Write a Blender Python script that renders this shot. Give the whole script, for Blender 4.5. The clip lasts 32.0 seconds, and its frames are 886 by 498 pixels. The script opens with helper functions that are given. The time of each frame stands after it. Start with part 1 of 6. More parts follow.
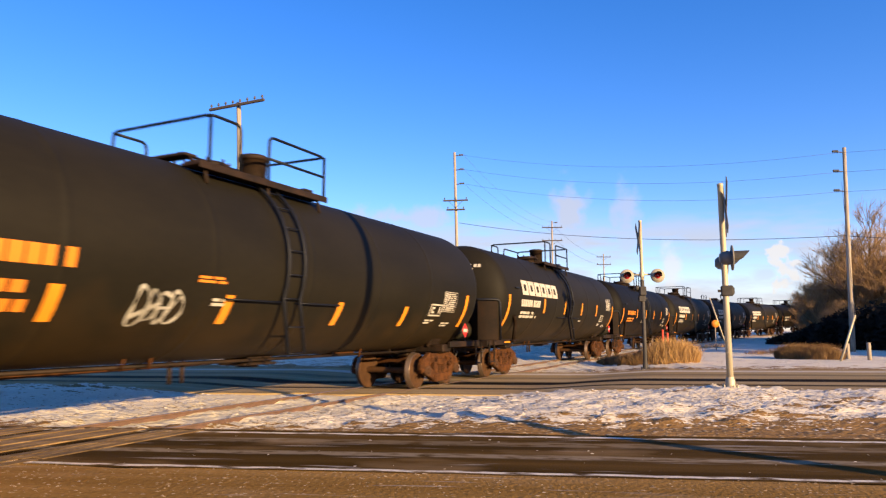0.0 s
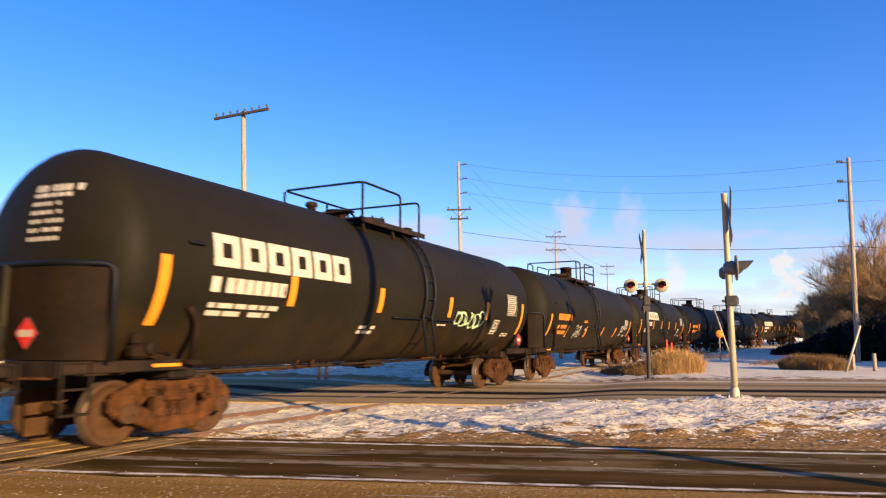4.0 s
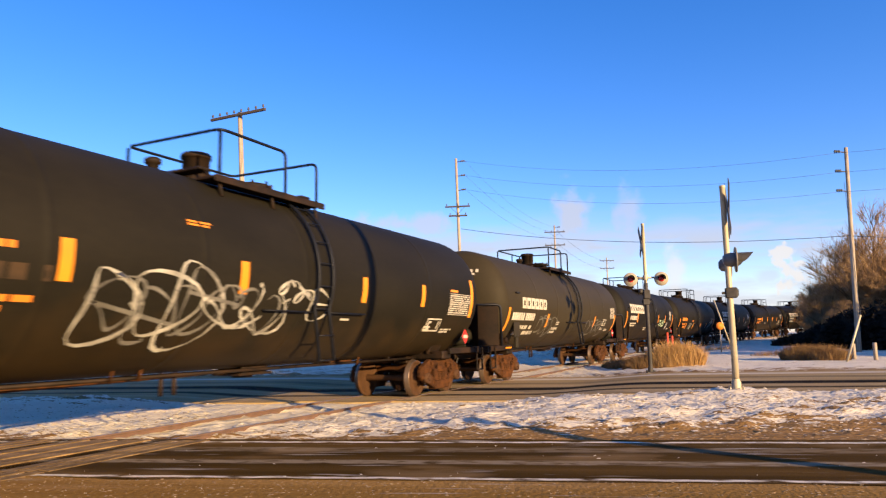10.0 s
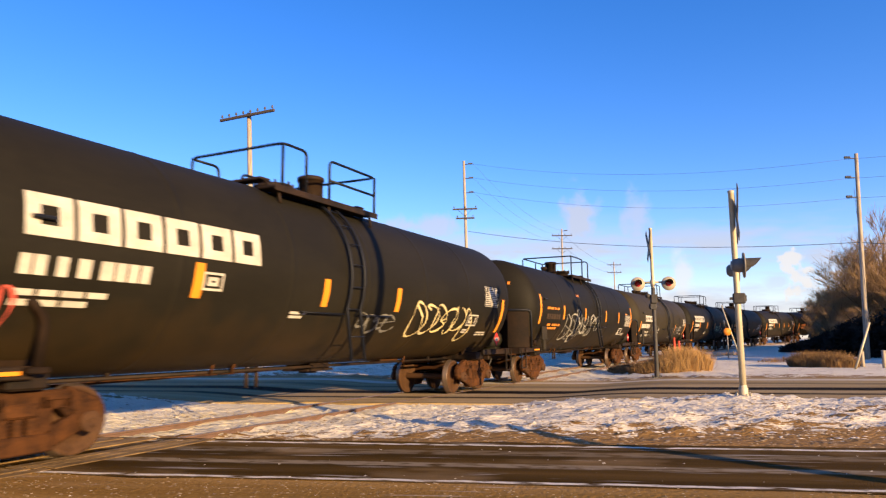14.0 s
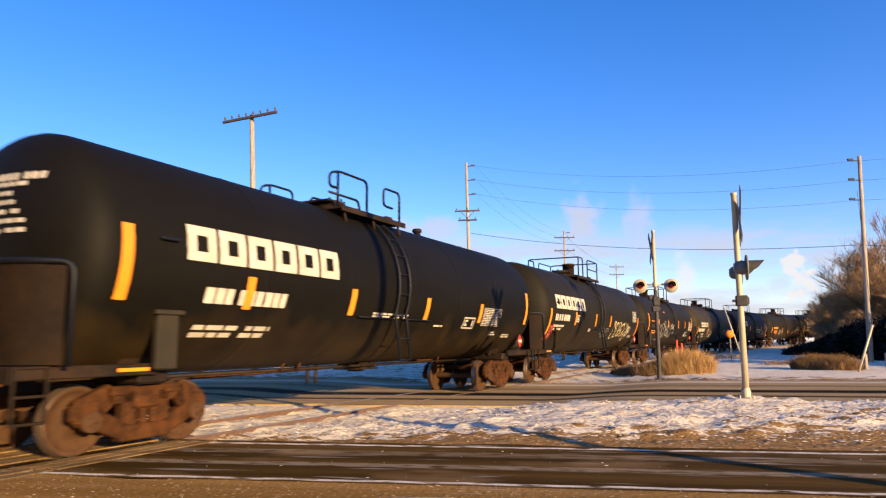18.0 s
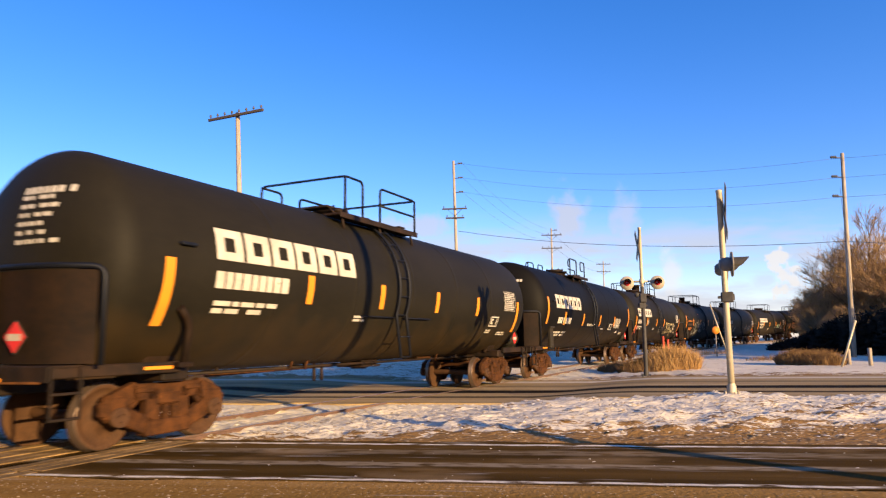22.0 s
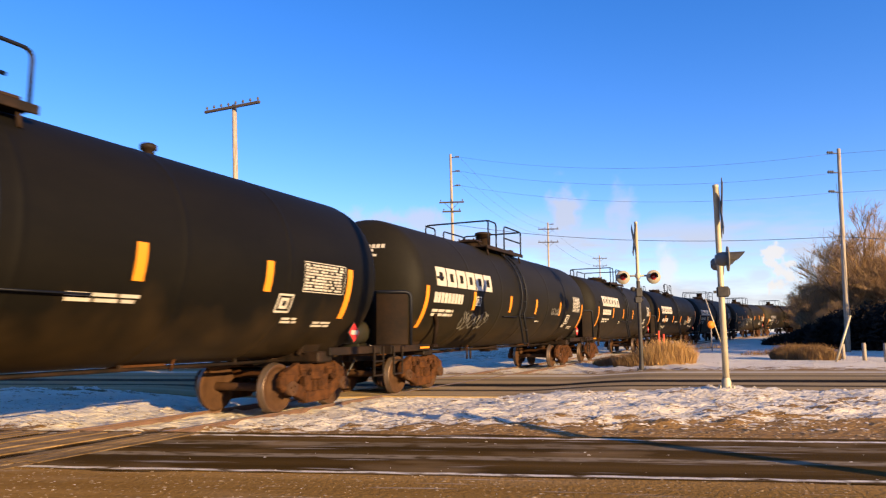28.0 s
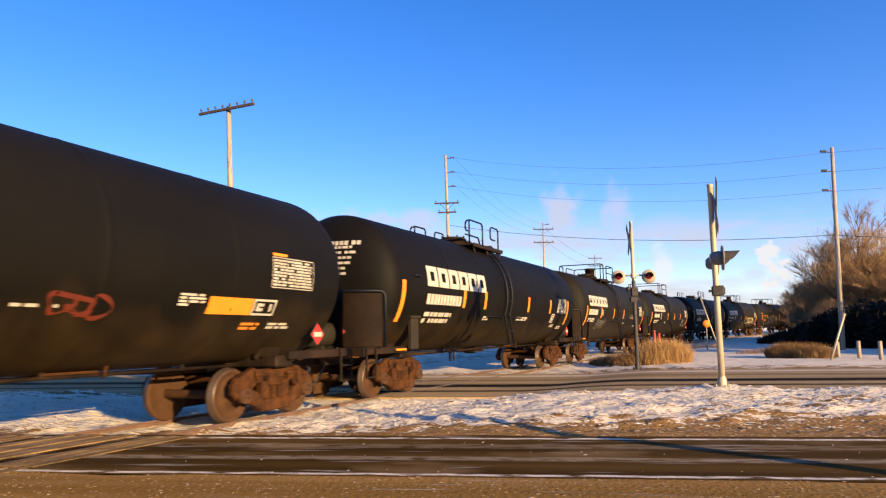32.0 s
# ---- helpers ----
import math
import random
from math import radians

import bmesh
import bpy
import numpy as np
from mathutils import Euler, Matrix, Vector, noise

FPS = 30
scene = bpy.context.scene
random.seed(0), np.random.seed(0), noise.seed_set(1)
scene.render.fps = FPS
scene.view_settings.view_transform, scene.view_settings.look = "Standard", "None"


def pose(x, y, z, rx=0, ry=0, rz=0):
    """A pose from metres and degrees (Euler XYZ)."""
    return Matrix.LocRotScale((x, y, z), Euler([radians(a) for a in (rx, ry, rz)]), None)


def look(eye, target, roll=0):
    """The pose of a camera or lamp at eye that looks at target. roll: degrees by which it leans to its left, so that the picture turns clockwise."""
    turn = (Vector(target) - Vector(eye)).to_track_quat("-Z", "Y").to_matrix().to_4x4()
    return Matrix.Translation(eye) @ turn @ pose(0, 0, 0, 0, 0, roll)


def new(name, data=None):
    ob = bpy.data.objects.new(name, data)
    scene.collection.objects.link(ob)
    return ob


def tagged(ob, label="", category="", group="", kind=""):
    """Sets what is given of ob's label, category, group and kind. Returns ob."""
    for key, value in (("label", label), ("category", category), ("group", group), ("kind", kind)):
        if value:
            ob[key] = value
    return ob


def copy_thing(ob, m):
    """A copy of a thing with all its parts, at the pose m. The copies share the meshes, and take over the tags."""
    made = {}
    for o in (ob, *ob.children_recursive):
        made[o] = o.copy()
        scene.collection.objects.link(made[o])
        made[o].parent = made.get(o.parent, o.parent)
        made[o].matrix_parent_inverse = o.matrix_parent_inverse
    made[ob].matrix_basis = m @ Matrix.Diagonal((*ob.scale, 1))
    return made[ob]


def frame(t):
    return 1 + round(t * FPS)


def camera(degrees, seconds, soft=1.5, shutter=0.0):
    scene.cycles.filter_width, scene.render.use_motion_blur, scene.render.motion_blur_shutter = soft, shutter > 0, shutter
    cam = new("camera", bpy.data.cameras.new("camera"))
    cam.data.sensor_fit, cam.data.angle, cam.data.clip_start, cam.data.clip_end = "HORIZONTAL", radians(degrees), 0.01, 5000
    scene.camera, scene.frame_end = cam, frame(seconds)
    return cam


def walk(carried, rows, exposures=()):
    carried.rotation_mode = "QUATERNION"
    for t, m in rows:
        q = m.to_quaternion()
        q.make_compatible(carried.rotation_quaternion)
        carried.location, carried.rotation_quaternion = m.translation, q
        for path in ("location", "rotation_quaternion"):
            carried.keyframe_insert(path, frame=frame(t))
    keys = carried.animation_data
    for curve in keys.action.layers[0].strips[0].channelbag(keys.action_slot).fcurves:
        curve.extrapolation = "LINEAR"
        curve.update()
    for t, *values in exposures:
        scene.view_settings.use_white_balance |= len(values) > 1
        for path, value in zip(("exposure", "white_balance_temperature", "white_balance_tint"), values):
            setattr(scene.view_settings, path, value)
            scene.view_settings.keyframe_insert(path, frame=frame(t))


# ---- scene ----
EYE = Vector((0.0, 0.0, 1.466))
cam = camera(66.1, 32.0, soft=1.25, shutter=0.5)
# seconds, turn to the right, tilt upwards, lean: a hand-held camera on one spot
TURNS = (
    (0, 0.165, 6.925, -0.193), (0.5, 0.015, 6.863, 0.015), (1, -0.139, 6.970, -0.012),
    (1.5, -0.195, 7.172, 0.167), (2, -0.124, 7.325, -0.188), (2.5, -0.177, 7.409, -0.112),
    (3, -0.175, 7.499, -0.040), (3.5, -0.128, 7.695, 0.026), (5.5, -0.020, 7.574, -0.102),
    (6, -0.054, 7.539, -0.425), (6.5, -0.175, 7.596, -0.243), (7, -0.186, 7.765, 0.076),
    (7.5, -0.177, 7.872, -0.271), (8, -0.077, 7.807, -0.526), (8.5, -0.015, 7.817, -0.530),
    (9, -0.001, 7.769, -1.078), (9.5, -0.032, 7.669, -0.910), (10, -0.069, 7.456, -1.055),
    (10.5, -0.008, 7.310, -0.833), (11, -0.253, 7.116, -0.698), (11.5, -0.353, 7.097, -0.765),
    (12, -0.518, 7.265, -0.786), (12.5, -0.538, 7.366, -0.668), (13, -0.499, 7.437, -0.617),
    (13.5, -0.439, 7.540, -0.394), (14, -0.655, 7.657, -0.362), (14.5, -0.791, 7.729, -0.387),
    (16.5, -1.651, 7.472, -0.467), (17, -1.607, 7.682, -0.267), (17.5, -0.950, 7.765, -0.325),
    (18, -0.850, 7.812, -0.254), (18.5, -0.731, 7.853, -0.132), (19, -1.218, 7.782, -0.246),
    (19.5, -1.029, 7.578, -0.348), (20, -0.759, 7.679, -0.261), (20.5, -0.513, 7.895, -0.563),
    (21, -0.301, 7.831, -0.585), (21.5, -0.028, 7.694, -0.589), (22, 0.205, 7.630, -0.621),
    (22.5, 0.073, 7.742, -0.678), (23, -0.087, 7.809, -0.483), (23.5, -0.122, 7.779, -0.365),
    (24, -0.162, 7.756, -0.159), (24.5, 0.100, 7.712, -0.196), (25, 0.072, 7.191, -0.183),
    (25.5, 0.115, 7.226, -0.461), (27.5, 0.670, 7.165, -0.338), (28, 0.488, 7.078, -0.384),
    (28.5, 0.487, 7.082, -0.545), (29, 0.537, 7.038, -0.160), (29.5, 0.587, 7.022, -0.333),
    (30, 0.433, 7.032, -0.415), (30.5, 0.397, 6.947, -0.730), (31, 0.778, 6.958, -0.983),
    (31.5, 1.034, 7.089, -0.867), (32, 0.868, 7.146, -0.788),
)


def aim(turn, tilt, lean):
    a, b = radians(turn), radians(tilt)
    way = Vector((math.sin(a) * math.cos(b), math.cos(a) * math.cos(b), math.sin(b)))
    return look(EYE, EYE + way, lean)


walk(cam, [(t, aim(a, b, c)) for t, a, b, c in TURNS])

# ---- world, sun, exposure ----
SUN_WAY = Vector((0.65, -0.76, 0)).normalized()
SUN_EL = radians(12.4)
SUN_AZ = math.atan2(SUN_WAY.x, SUN_WAY.y)
scene.view_settings.exposure = 1.24


def build_world():
    w = bpy.data.worlds.new("sky")
    scene.world = w
    w.use_nodes = True
    nt = w.node_tree
    nt.nodes.clear()
    out = nt.nodes.new("ShaderNodeOutputWorld")
    bg = nt.nodes.new("ShaderNodeBackground")
    sky = nt.nodes.new("ShaderNodeTexSky")
    sky.sky_type = "NISHITA"
    sky.sun_disc = False
    sky.sun_elevation = radians(22)
    sky.sun_rotation = SUN_AZ
    sky.air_density, sky.dust_density, sky.ozone_density = 1.0, 0.3, 3.0
    hsv = nt.nodes.new("ShaderNodeHueSaturation")
    hsv.inputs["Saturation"].default_value = 1.3
    deep = nt.nodes.new("ShaderNodeMixRGB")
    deep.blend_type = "MULTIPLY"
    deep.inputs[0].default_value = 1.0
    deep.inputs[2].default_value = (1.07, 0.97, 1.15, 1)
    nt.links.new(sky.outputs[0], deep.inputs[1])
    nt.links.new(deep.outputs[0], hsv.inputs["Color"])
    # low thin cloud and drifting steam close to the horizon
    tc = nt.nodes.new("ShaderNodeTexCoord")
    sep = nt.nodes.new("ShaderNodeSeparateXYZ")
    nt.links.new(tc.outputs["Generated"], sep.inputs[0])
    stretch = nt.nodes.new("ShaderNodeMapping")
    stretch.inputs["Scale"].default_value = (3.0, 3.0, 14.0)
    nt.links.new(tc.outputs["Generated"], stretch.inputs[0])
    nz = nt.nodes.new("ShaderNodeTexNoise")
    nz.inputs["Scale"].default_value, nz.inputs["Detail"].default_value = 2.2, 6.0
    nt.links.new(stretch.outputs[0], nz.inputs["Vector"])
    cover = nt.nodes.new("ShaderNodeMapRange")
    cover.inputs["From Min"].default_value, cover.inputs["From Max"].default_value = 0.42, 0.6
    nt.links.new(nz.outputs[0], cover.inputs["Value"])
    low = nt.nodes.new("ShaderNodeMapRange")
    low.interpolation_type = "SMOOTHSTEP"
    low.inputs["From Min"].default_value, low.inputs["From Max"].default_value = 0.19, 0.12
    nt.links.new(sep.outputs["Z"], low.inputs["Value"])
    mul = nt.nodes.new("ShaderNodeMath")
    mul.operation = "MULTIPLY"
    nt.links.new(cover.outputs[0], mul.inputs[0])
    nt.links.new(low.outputs[0], mul.inputs[1])
    mul2 = nt.nodes.new("ShaderNodeMath")
    mul2.operation, mul2.use_clamp = "MULTIPLY_ADD", True
    mul2.inputs[1].default_value = 0.72
    nt.links.new(mul.outputs[0], mul2.inputs[0])
    haze = nt.nodes.new("ShaderNodeMath")
    haze.operation = "MULTIPLY"
    haze.inputs[1].default_value = 0.1
    nt.links.new(low.outputs[0], haze.inputs[0])
    nt.links.new(haze.outputs[0], mul2.inputs[2])
    total = mul2
    # plumes of steam: azimuth, elevation (degrees), width, height
    puffs = None
    for az, el, wd, ht, am in ((10.6, 9.2, 2.2, 3.0, 0.95), (15.3, 8.6, 1.3, 3.4, 0.75), (18.7, 4.6, 1.0, 2.8, 1.25), (15.5, 3.0, 4.5, 0.9, 1.15), (5.2, 7.2, 1.6, 1.2, 0.8), (-3.5, 9.6, 6.5, 1.0, 0.85), (8.0, 7.4, 9.0, 1.2, 0.5), (27.4, 4.5, 1.05, 1.3, 2.0), (26.4, 5.6, 0.8, 1.0, 1.8), (26.9, 3.6, 1.2, 0.8, 1.6), (25.6, 4.2, 1.0, 0.9, 0.6)):
        a, e = radians(az), radians(el)
        way = Vector((math.sin(a) * math.cos(e), math.cos(a) * math.cos(e), math.sin(e)))
        sub = nt.nodes.new("ShaderNodeVectorMath")
        sub.operation = "SUBTRACT"
        sub.inputs[1].default_value = way
        nt.links.new(tc.outputs["Generated"], sub.inputs[0])
        nz2 = nt.nodes.new("ShaderNodeTexNoise")
        nz2.inputs["Scale"].default_value, nz2.inputs["Detail"].default_value = (70.0 if am > 1.5 else 30.0), 5.0
        nt.links.new(tc.outputs["Generated"], nz2.inputs["Vector"])
        scl = nt.nodes.new("ShaderNodeVectorMath")
        scl.operation = "MULTIPLY"
        scl.inputs[1].default_value = (1 / radians(wd), 1 / radians(wd), 1 / radians(ht))
        nt.links.new(sub.outputs[0], scl.inputs[0])
        ln = nt.nodes.new("ShaderNodeVectorMath")
        ln.operation = "LENGTH"
        nt.links.new(scl.outputs[0], ln.inputs[0])
        ad = nt.nodes.new("ShaderNodeMath")
        ad.operation = "MULTIPLY_ADD"
        ad.inputs[1].default_value, ad.inputs[2].default_value = (4.2, -2.1) if am > 1.5 else (2.6, -1.35)
        nt.links.new(nz2.outputs[0], ad.inputs[0])
        ad2 = nt.nodes.new("ShaderNodeMath")
        ad2.operation = "ADD"
        nt.links.new(ln.outputs["Value"], ad2.inputs[0])
        nt.links.new(ad.outputs[0], ad2.inputs[1])
        mr = nt.nodes.new("ShaderNodeMapRange")
        mr.interpolation_type = "SMOOTHSTEP"
        mr.inputs["From Min"].default_value, mr.inputs["From Max"].default_value = (0.9, 0.2) if am > 1.5 else (1.1, 0.1)
        mr.inputs["To Max"].default_value = am * 0.85 if am < 1 else 0.85 if am > 1.5 else am - 0.6
        nt.links.new(ad2.outputs[0], mr.inputs["Value"])
        if am > 1:
            if puffs:
                both = nt.nodes.new("ShaderNodeMath")
                both.operation = "MAXIMUM"
                nt.links.new(puffs, both.inputs[0])
                nt.links.new(mr.outputs[0], both.inputs[1])
                puffs = both.outputs[0]
            else:
                puffs = mr.outputs[0]
            continue
        mx = nt.nodes.new("ShaderNodeMath")
        mx.operation = "MAXIMUM"
        nt.links.new(total.outputs[0], mx.inputs[0])
        nt.links.new(mr.outputs[0], mx.inputs[1])
        total = mx
    mix = nt.nodes.new("ShaderNodeMixRGB")
    mix.inputs[2].default_value = (3.05, 3.05, 3.4, 1)
    nt.links.new(total.outputs[0], mix.inputs[0])
    nt.links.new(hsv.outputs[0], mix.inputs[1])
    lit = nt.nodes.new("ShaderNodeMixRGB")
    lit.inputs[2].default_value = (4.3, 4.05, 3.9, 1)
    nt.links.new(puffs, lit.inputs[0])
    nt.links.new(mix.outputs[0], lit.inputs[1])
    nt.links.new(lit.outputs[0], bg.inputs["Color"])
    bg.inputs["Strength"].default_value = 0.093
    nt.links.new(bg.outputs[0], out.inputs["Surface"])


build_world()
sun_data = bpy.data.lights.new("sun", "SUN")
sun_data.energy, sun_data.angle, sun_data.color = 5.0, radians(0.53), (1.0, 0.68, 0.33)
sun = new("sun", sun_data)
sun.matrix_world = look((30 * SUN_WAY.x, 30 * SUN_WAY.y, 30 * math.tan(SUN_EL)), (0, 0, 0))

# ---- the railway's line: distance s along it, metres ----
RAIL_S = np.arange(-220.0, 330.0, 0.5)


def rail_line():
    head = np.where(RAIL_S < 15, 26.3 + 0.13 * (np.maximum(RAIL_S, -22) - 15), 26.3)
    head = head + np.clip(RAIL_S - 39.5, 0, 77) * 0.186 + np.clip(RAIL_S - 116.5, 0, 80) * 0.614
    h = np.radians(head)
    i0 = int(np.argmin(abs(RAIL_S)))
    x = np.concatenate([[0], np.cumsum((np.sin(h)[1:] + np.sin(h)[:-1]) * 0.25)])
    y = np.concatenate([[0], np.cumsum((np.cos(h)[1:] + np.cos(h)[:-1]) * 0.25)])
    foot = radians(24.84)
    x += -9.16 * math.cos(foot) - x[i0]
    y += 9.16 * math.sin(foot) - y[i0]
    u = np.clip(RAIL_S - 20.7, 0, 110)
    z = 0.0035 * u + 0.0000733 * u**2
    return x, y, z, h


RX, RY, RZ, RH = rail_line()


def on_line(s, side=0.0):
    """The place on the railway at s, side metres to the right of its middle."""
    x, y, z, h = (float(np.interp(s, RAIL_S, a)) for a in (RX, RY, RZ, RH))
    return Vector((x + side * math.cos(h), y - side * math.sin(h), z))


def run(t):
    """How far the train has gone at t seconds; it slows down gently."""
    u = (t - 16) / 16
    return 78.11 * u - 6.122 * u**2 + 0.063 * u**3 + 0.087 * u**4


PITCH = 18.11  # coupler to coupler
FIRST = -23.1 + PITCH / 2  # the middle of car 0 at run 0
WHEEL = 0.457

# ---- materials ----


def material(name, base, rough=0.6, metal=0.0, second=None, scale=3.0, fine=40.0, amount=0.5, bump=0.0, spec=0.22, stretch=None, tint=0.0, coat=0.0):
    """A surface with two scales of variation, in metres of the object's own space."""
    m = bpy.data.materials.new(name)
    m.use_nodes = True
    nt = m.node_tree
    b = nt.nodes["Principled BSDF"]
    b.inputs["Roughness"].default_value = rough
    b.inputs["Metallic"].default_value = metal
    b.inputs["Specular IOR Level"].default_value = spec
    b.inputs["Coat Weight"].default_value = coat
    tc = nt.nodes.new("ShaderNodeTexCoord")
    src = tc.outputs["Object"]
    if stretch:
        mp = nt.nodes.new("ShaderNodeMapping")
        mp.inputs["Scale"].default_value = stretch
        nt.links.new(src, mp.inputs[0])
        src = mp.outputs[0]
    n1 = nt.nodes.new("ShaderNodeTexNoise")
    n1.inputs["Scale"].default_value, n1.inputs["Detail"].default_value = scale, 5.0
    n2 = nt.nodes.new("ShaderNodeTexNoise")
    n2.inputs["Scale"].default_value, n2.inputs["Detail"].default_value = fine, 3.0
    nt.links.new(src, n1.inputs["Vector"])
    nt.links.new(src, n2.inputs["Vector"])
    add = nt.nodes.new("ShaderNodeMath")
    add.operation = "MULTIPLY_ADD"
    add.inputs[1].default_value = 0.4
    nt.links.new(n2.outputs[0], add.inputs[0])
    nt.links.new(n1.outputs[0], add.inputs[2])
    mr = nt.nodes.new("ShaderNodeMapRange")
    mr.inputs["From Min"].default_value, mr.inputs["From Max"].default_value = 0.5, 0.9
    mr.inputs["To Max"].default_value = amount
    nt.links.new(add.outputs[0], mr.inputs["Value"])
    mix = nt.nodes.new("ShaderNodeMixRGB")
    mix.inputs[1].default_value = (*base, 1)
    mix.inputs[2].default_value = (*(second or [min(1, c * 1.8 + 0.01) for c in base]), 1)
    nt.links.new(mr.outputs[0], mix.inputs[0])
    last = mix.outputs[0]
    if tint:
        oi = nt.nodes.new("ShaderNodeObjectInfo")
        hs = nt.nodes.new("ShaderNodeHueSaturation")
        mv = nt.nodes.new("ShaderNodeMapRange")
        mv.inputs["To Min"].default_value, mv.inputs["To Max"].default_value = 1 - tint, 1 + tint
        nt.links.new(oi.outputs["Random"], mv.inputs["Value"])
        nt.links.new(mv.outputs[0], hs.inputs["Value"])
        nt.links.new(last, hs.inputs["Color"])
        last = hs.outputs[0]
    nt.links.new(last, b.inputs["Base Color"])
    if bump:
        bp = nt.nodes.new("ShaderNodeBump")
        bp.inputs["Strength"].default_value, bp.inputs["Distance"].default_value = min(1, bump * 20), bump
        nt.links.new(add.outputs[0], bp.inputs["Height"])
        nt.links.new(bp.outputs[0], b.inputs["Normal"])
    return m




def tank_paint(name, base, second):
    m = material(name, base, 0.62, second=second, scale=0.7, fine=9, amount=0.6, stretch=(0.5, 1, 1.3), bump=0.006, spec=0.1)
    nt = m.node_tree
    b = nt.nodes["Principled BSDF"]
    paint = b.inputs["Base Color"].links[0].from_socket
    tc = nt.nodes.new("ShaderNodeTexCoord")
    sep = nt.nodes.new("ShaderNodeSeparateXYZ")
    nt.links.new(tc.outputs["Object"], sep.inputs[0])
    oi = nt.nodes.new("ShaderNodeObjectInfo")
    nz = nt.nodes.new("ShaderNodeTexNoise")
    nz.inputs["Scale"].default_value, nz.inputs["Detail"].default_value = 1.6, 6.0
    mp = nt.nodes.new("ShaderNodeMapping")
    mp.inputs["Scale"].default_value = (1.0, 1.0, 0.35)
    nt.links.new(tc.outputs["Object"], mp.inputs[0])
    nt.links.new(mp.outputs[0], nz.inputs["Vector"])
    add = nt.nodes.new("ShaderNodeMath")
    add.operation = "MULTIPLY_ADD"
    add.inputs[1].default_value = 1.6
    nt.links.new(nz.outputs[0], add.inputs[0])
    nt.links.new(sep.outputs["Z"], add.inputs[2])
    mr = nt.nodes.new("ShaderNodeMapRange")
    mr.inputs["From Min"].default_value, mr.inputs["From Max"].default_value = 2.75, 1.9
    mr.inputs["To Max"].default_value = 0.75
    nt.links.new(add.outputs[0], mr.inputs["Value"])
    mix = nt.nodes.new("ShaderNodeMixRGB")
    mix.inputs[2].default_value = (0.034, 0.0205, 0.0075, 1)
    nt.links.new(mr.outputs[0], mix.inputs[0])
    nt.links.new(paint, mix.inputs[1])
    # no two cars alike
    hs = nt.nodes.new("ShaderNodeHueSaturation")
    mv = nt.nodes.new("ShaderNodeMapRange")
    mv.inputs["To Min"].default_value, mv.inputs["To Max"].default_value = 0.92, 1.1
    nt.links.new(oi.outputs["Random"], mv.inputs["Value"])
    nt.links.new(mv.outputs[0], hs.inputs["Value"])
    nt.links.new(mix.outputs[0], hs.inputs["Color"])
    nt.links.new(hs.outputs[0], b.inputs["Base Color"])
    return m


M_TANK = tank_paint("tank_black", (0.0086, 0.0073, 0.0044), (0.0165, 0.0138, 0.0082))
M_TANK_DARK = tank_paint("tank_deep_black", (0.0038, 0.0033, 0.0022), (0.0076, 0.0064, 0.0040))
M_TANK_DUSTY = tank_paint("dusty_olive_tank", (0.029, 0.023, 0.0125), (0.042, 0.033, 0.018))
M_FRAME = material("frame_black", (0.0085, 0.0065, 0.0045), 0.65, second=(0.038, 0.020, 0.010), scale=2.5, fine=22, amount=0.7, spec=0.15)
M_SHIELD = material("shield_steel", (0.0045, 0.0035, 0.0025), 0.75, second=(0.022, 0.011, 0.005), scale=1.3, fine=14, amount=0.8, spec=0.12)
M_PLATE = material("grey_olive_plate", (0.020, 0.018, 0.013), 0.7, second=(0.036, 0.026, 0.015), scale=3, fine=20, amount=0.6, spec=0.15)
M_PIPE = material("rail_pipe_black", (0.0042, 0.0055, 0.0095), 0.5, second=(0.009, 0.009, 0.011), scale=6, amount=0.5, spec=0.20)
M_RUST = material("rusty_cast_steel", (0.082, 0.031, 0.0085), 0.85, second=(0.020, 0.009, 0.004), scale=4.5, fine=30, amount=1.0, bump=0.006, tint=0.2, spec=0.12)
M_WHEEL = material("rusty_wheel", (0.070, 0.034, 0.015), 0.75, second=(0.036, 0.018, 0.009), scale=5, fine=40, amount=0.8, bump=0.003, spec=0.15)
M_TREAD = material("polished_tread", (0.15, 0.11, 0.08), 0.42, 0.7, second=(0.08, 0.05, 0.035), scale=5, amount=0.5)
M_YELLOW = material("yellow_reflective", (0.66, 0.238, 0.016), 0.4, second=(0.52, 0.185, 0.02), scale=4, amount=0.5)
M_WHITE = material("white_lettering", (0.50, 0.46, 0.38), 0.55, second=(0.28, 0.25, 0.20), scale=3, fine=30, amount=0.6)
M_ORANGE = material("orange_lettering", (0.6, 0.19, 0.016), 0.5, second=(0.5, 0.17, 0.03), scale=3, amount=0.5)
M_RED = material("red_placard", (0.62, 0.03, 0.025), 0.45, second=(0.4, 0.03, 0.03), scale=8, amount=0.5)
M_DARK = material("dark_lettering", (0.02, 0.02, 0.02), 0.5)
M_GREEN = material("green_reservoir", (0.015, 0.017, 0.011), 0.6, second=(0.03, 0.02, 0.011), scale=4, amount=0.7)
M_GRAF = material("pale_spray_paint", (0.46, 0.44, 0.37), 0.6, second=(0.16, 0.15, 0.125), scale=2.5, amount=1.0)
M_GRAFD = material("faded_spray_paint", (0.17, 0.16, 0.135), 0.6, second=(0.07, 0.065, 0.055), scale=2, amount=0.9)
M_GRAFY = material("yellowish_spray_paint", (0.62, 0.5, 0.22), 0.6, second=(0.4, 0.33, 0.2), scale=2, amount=0.8)
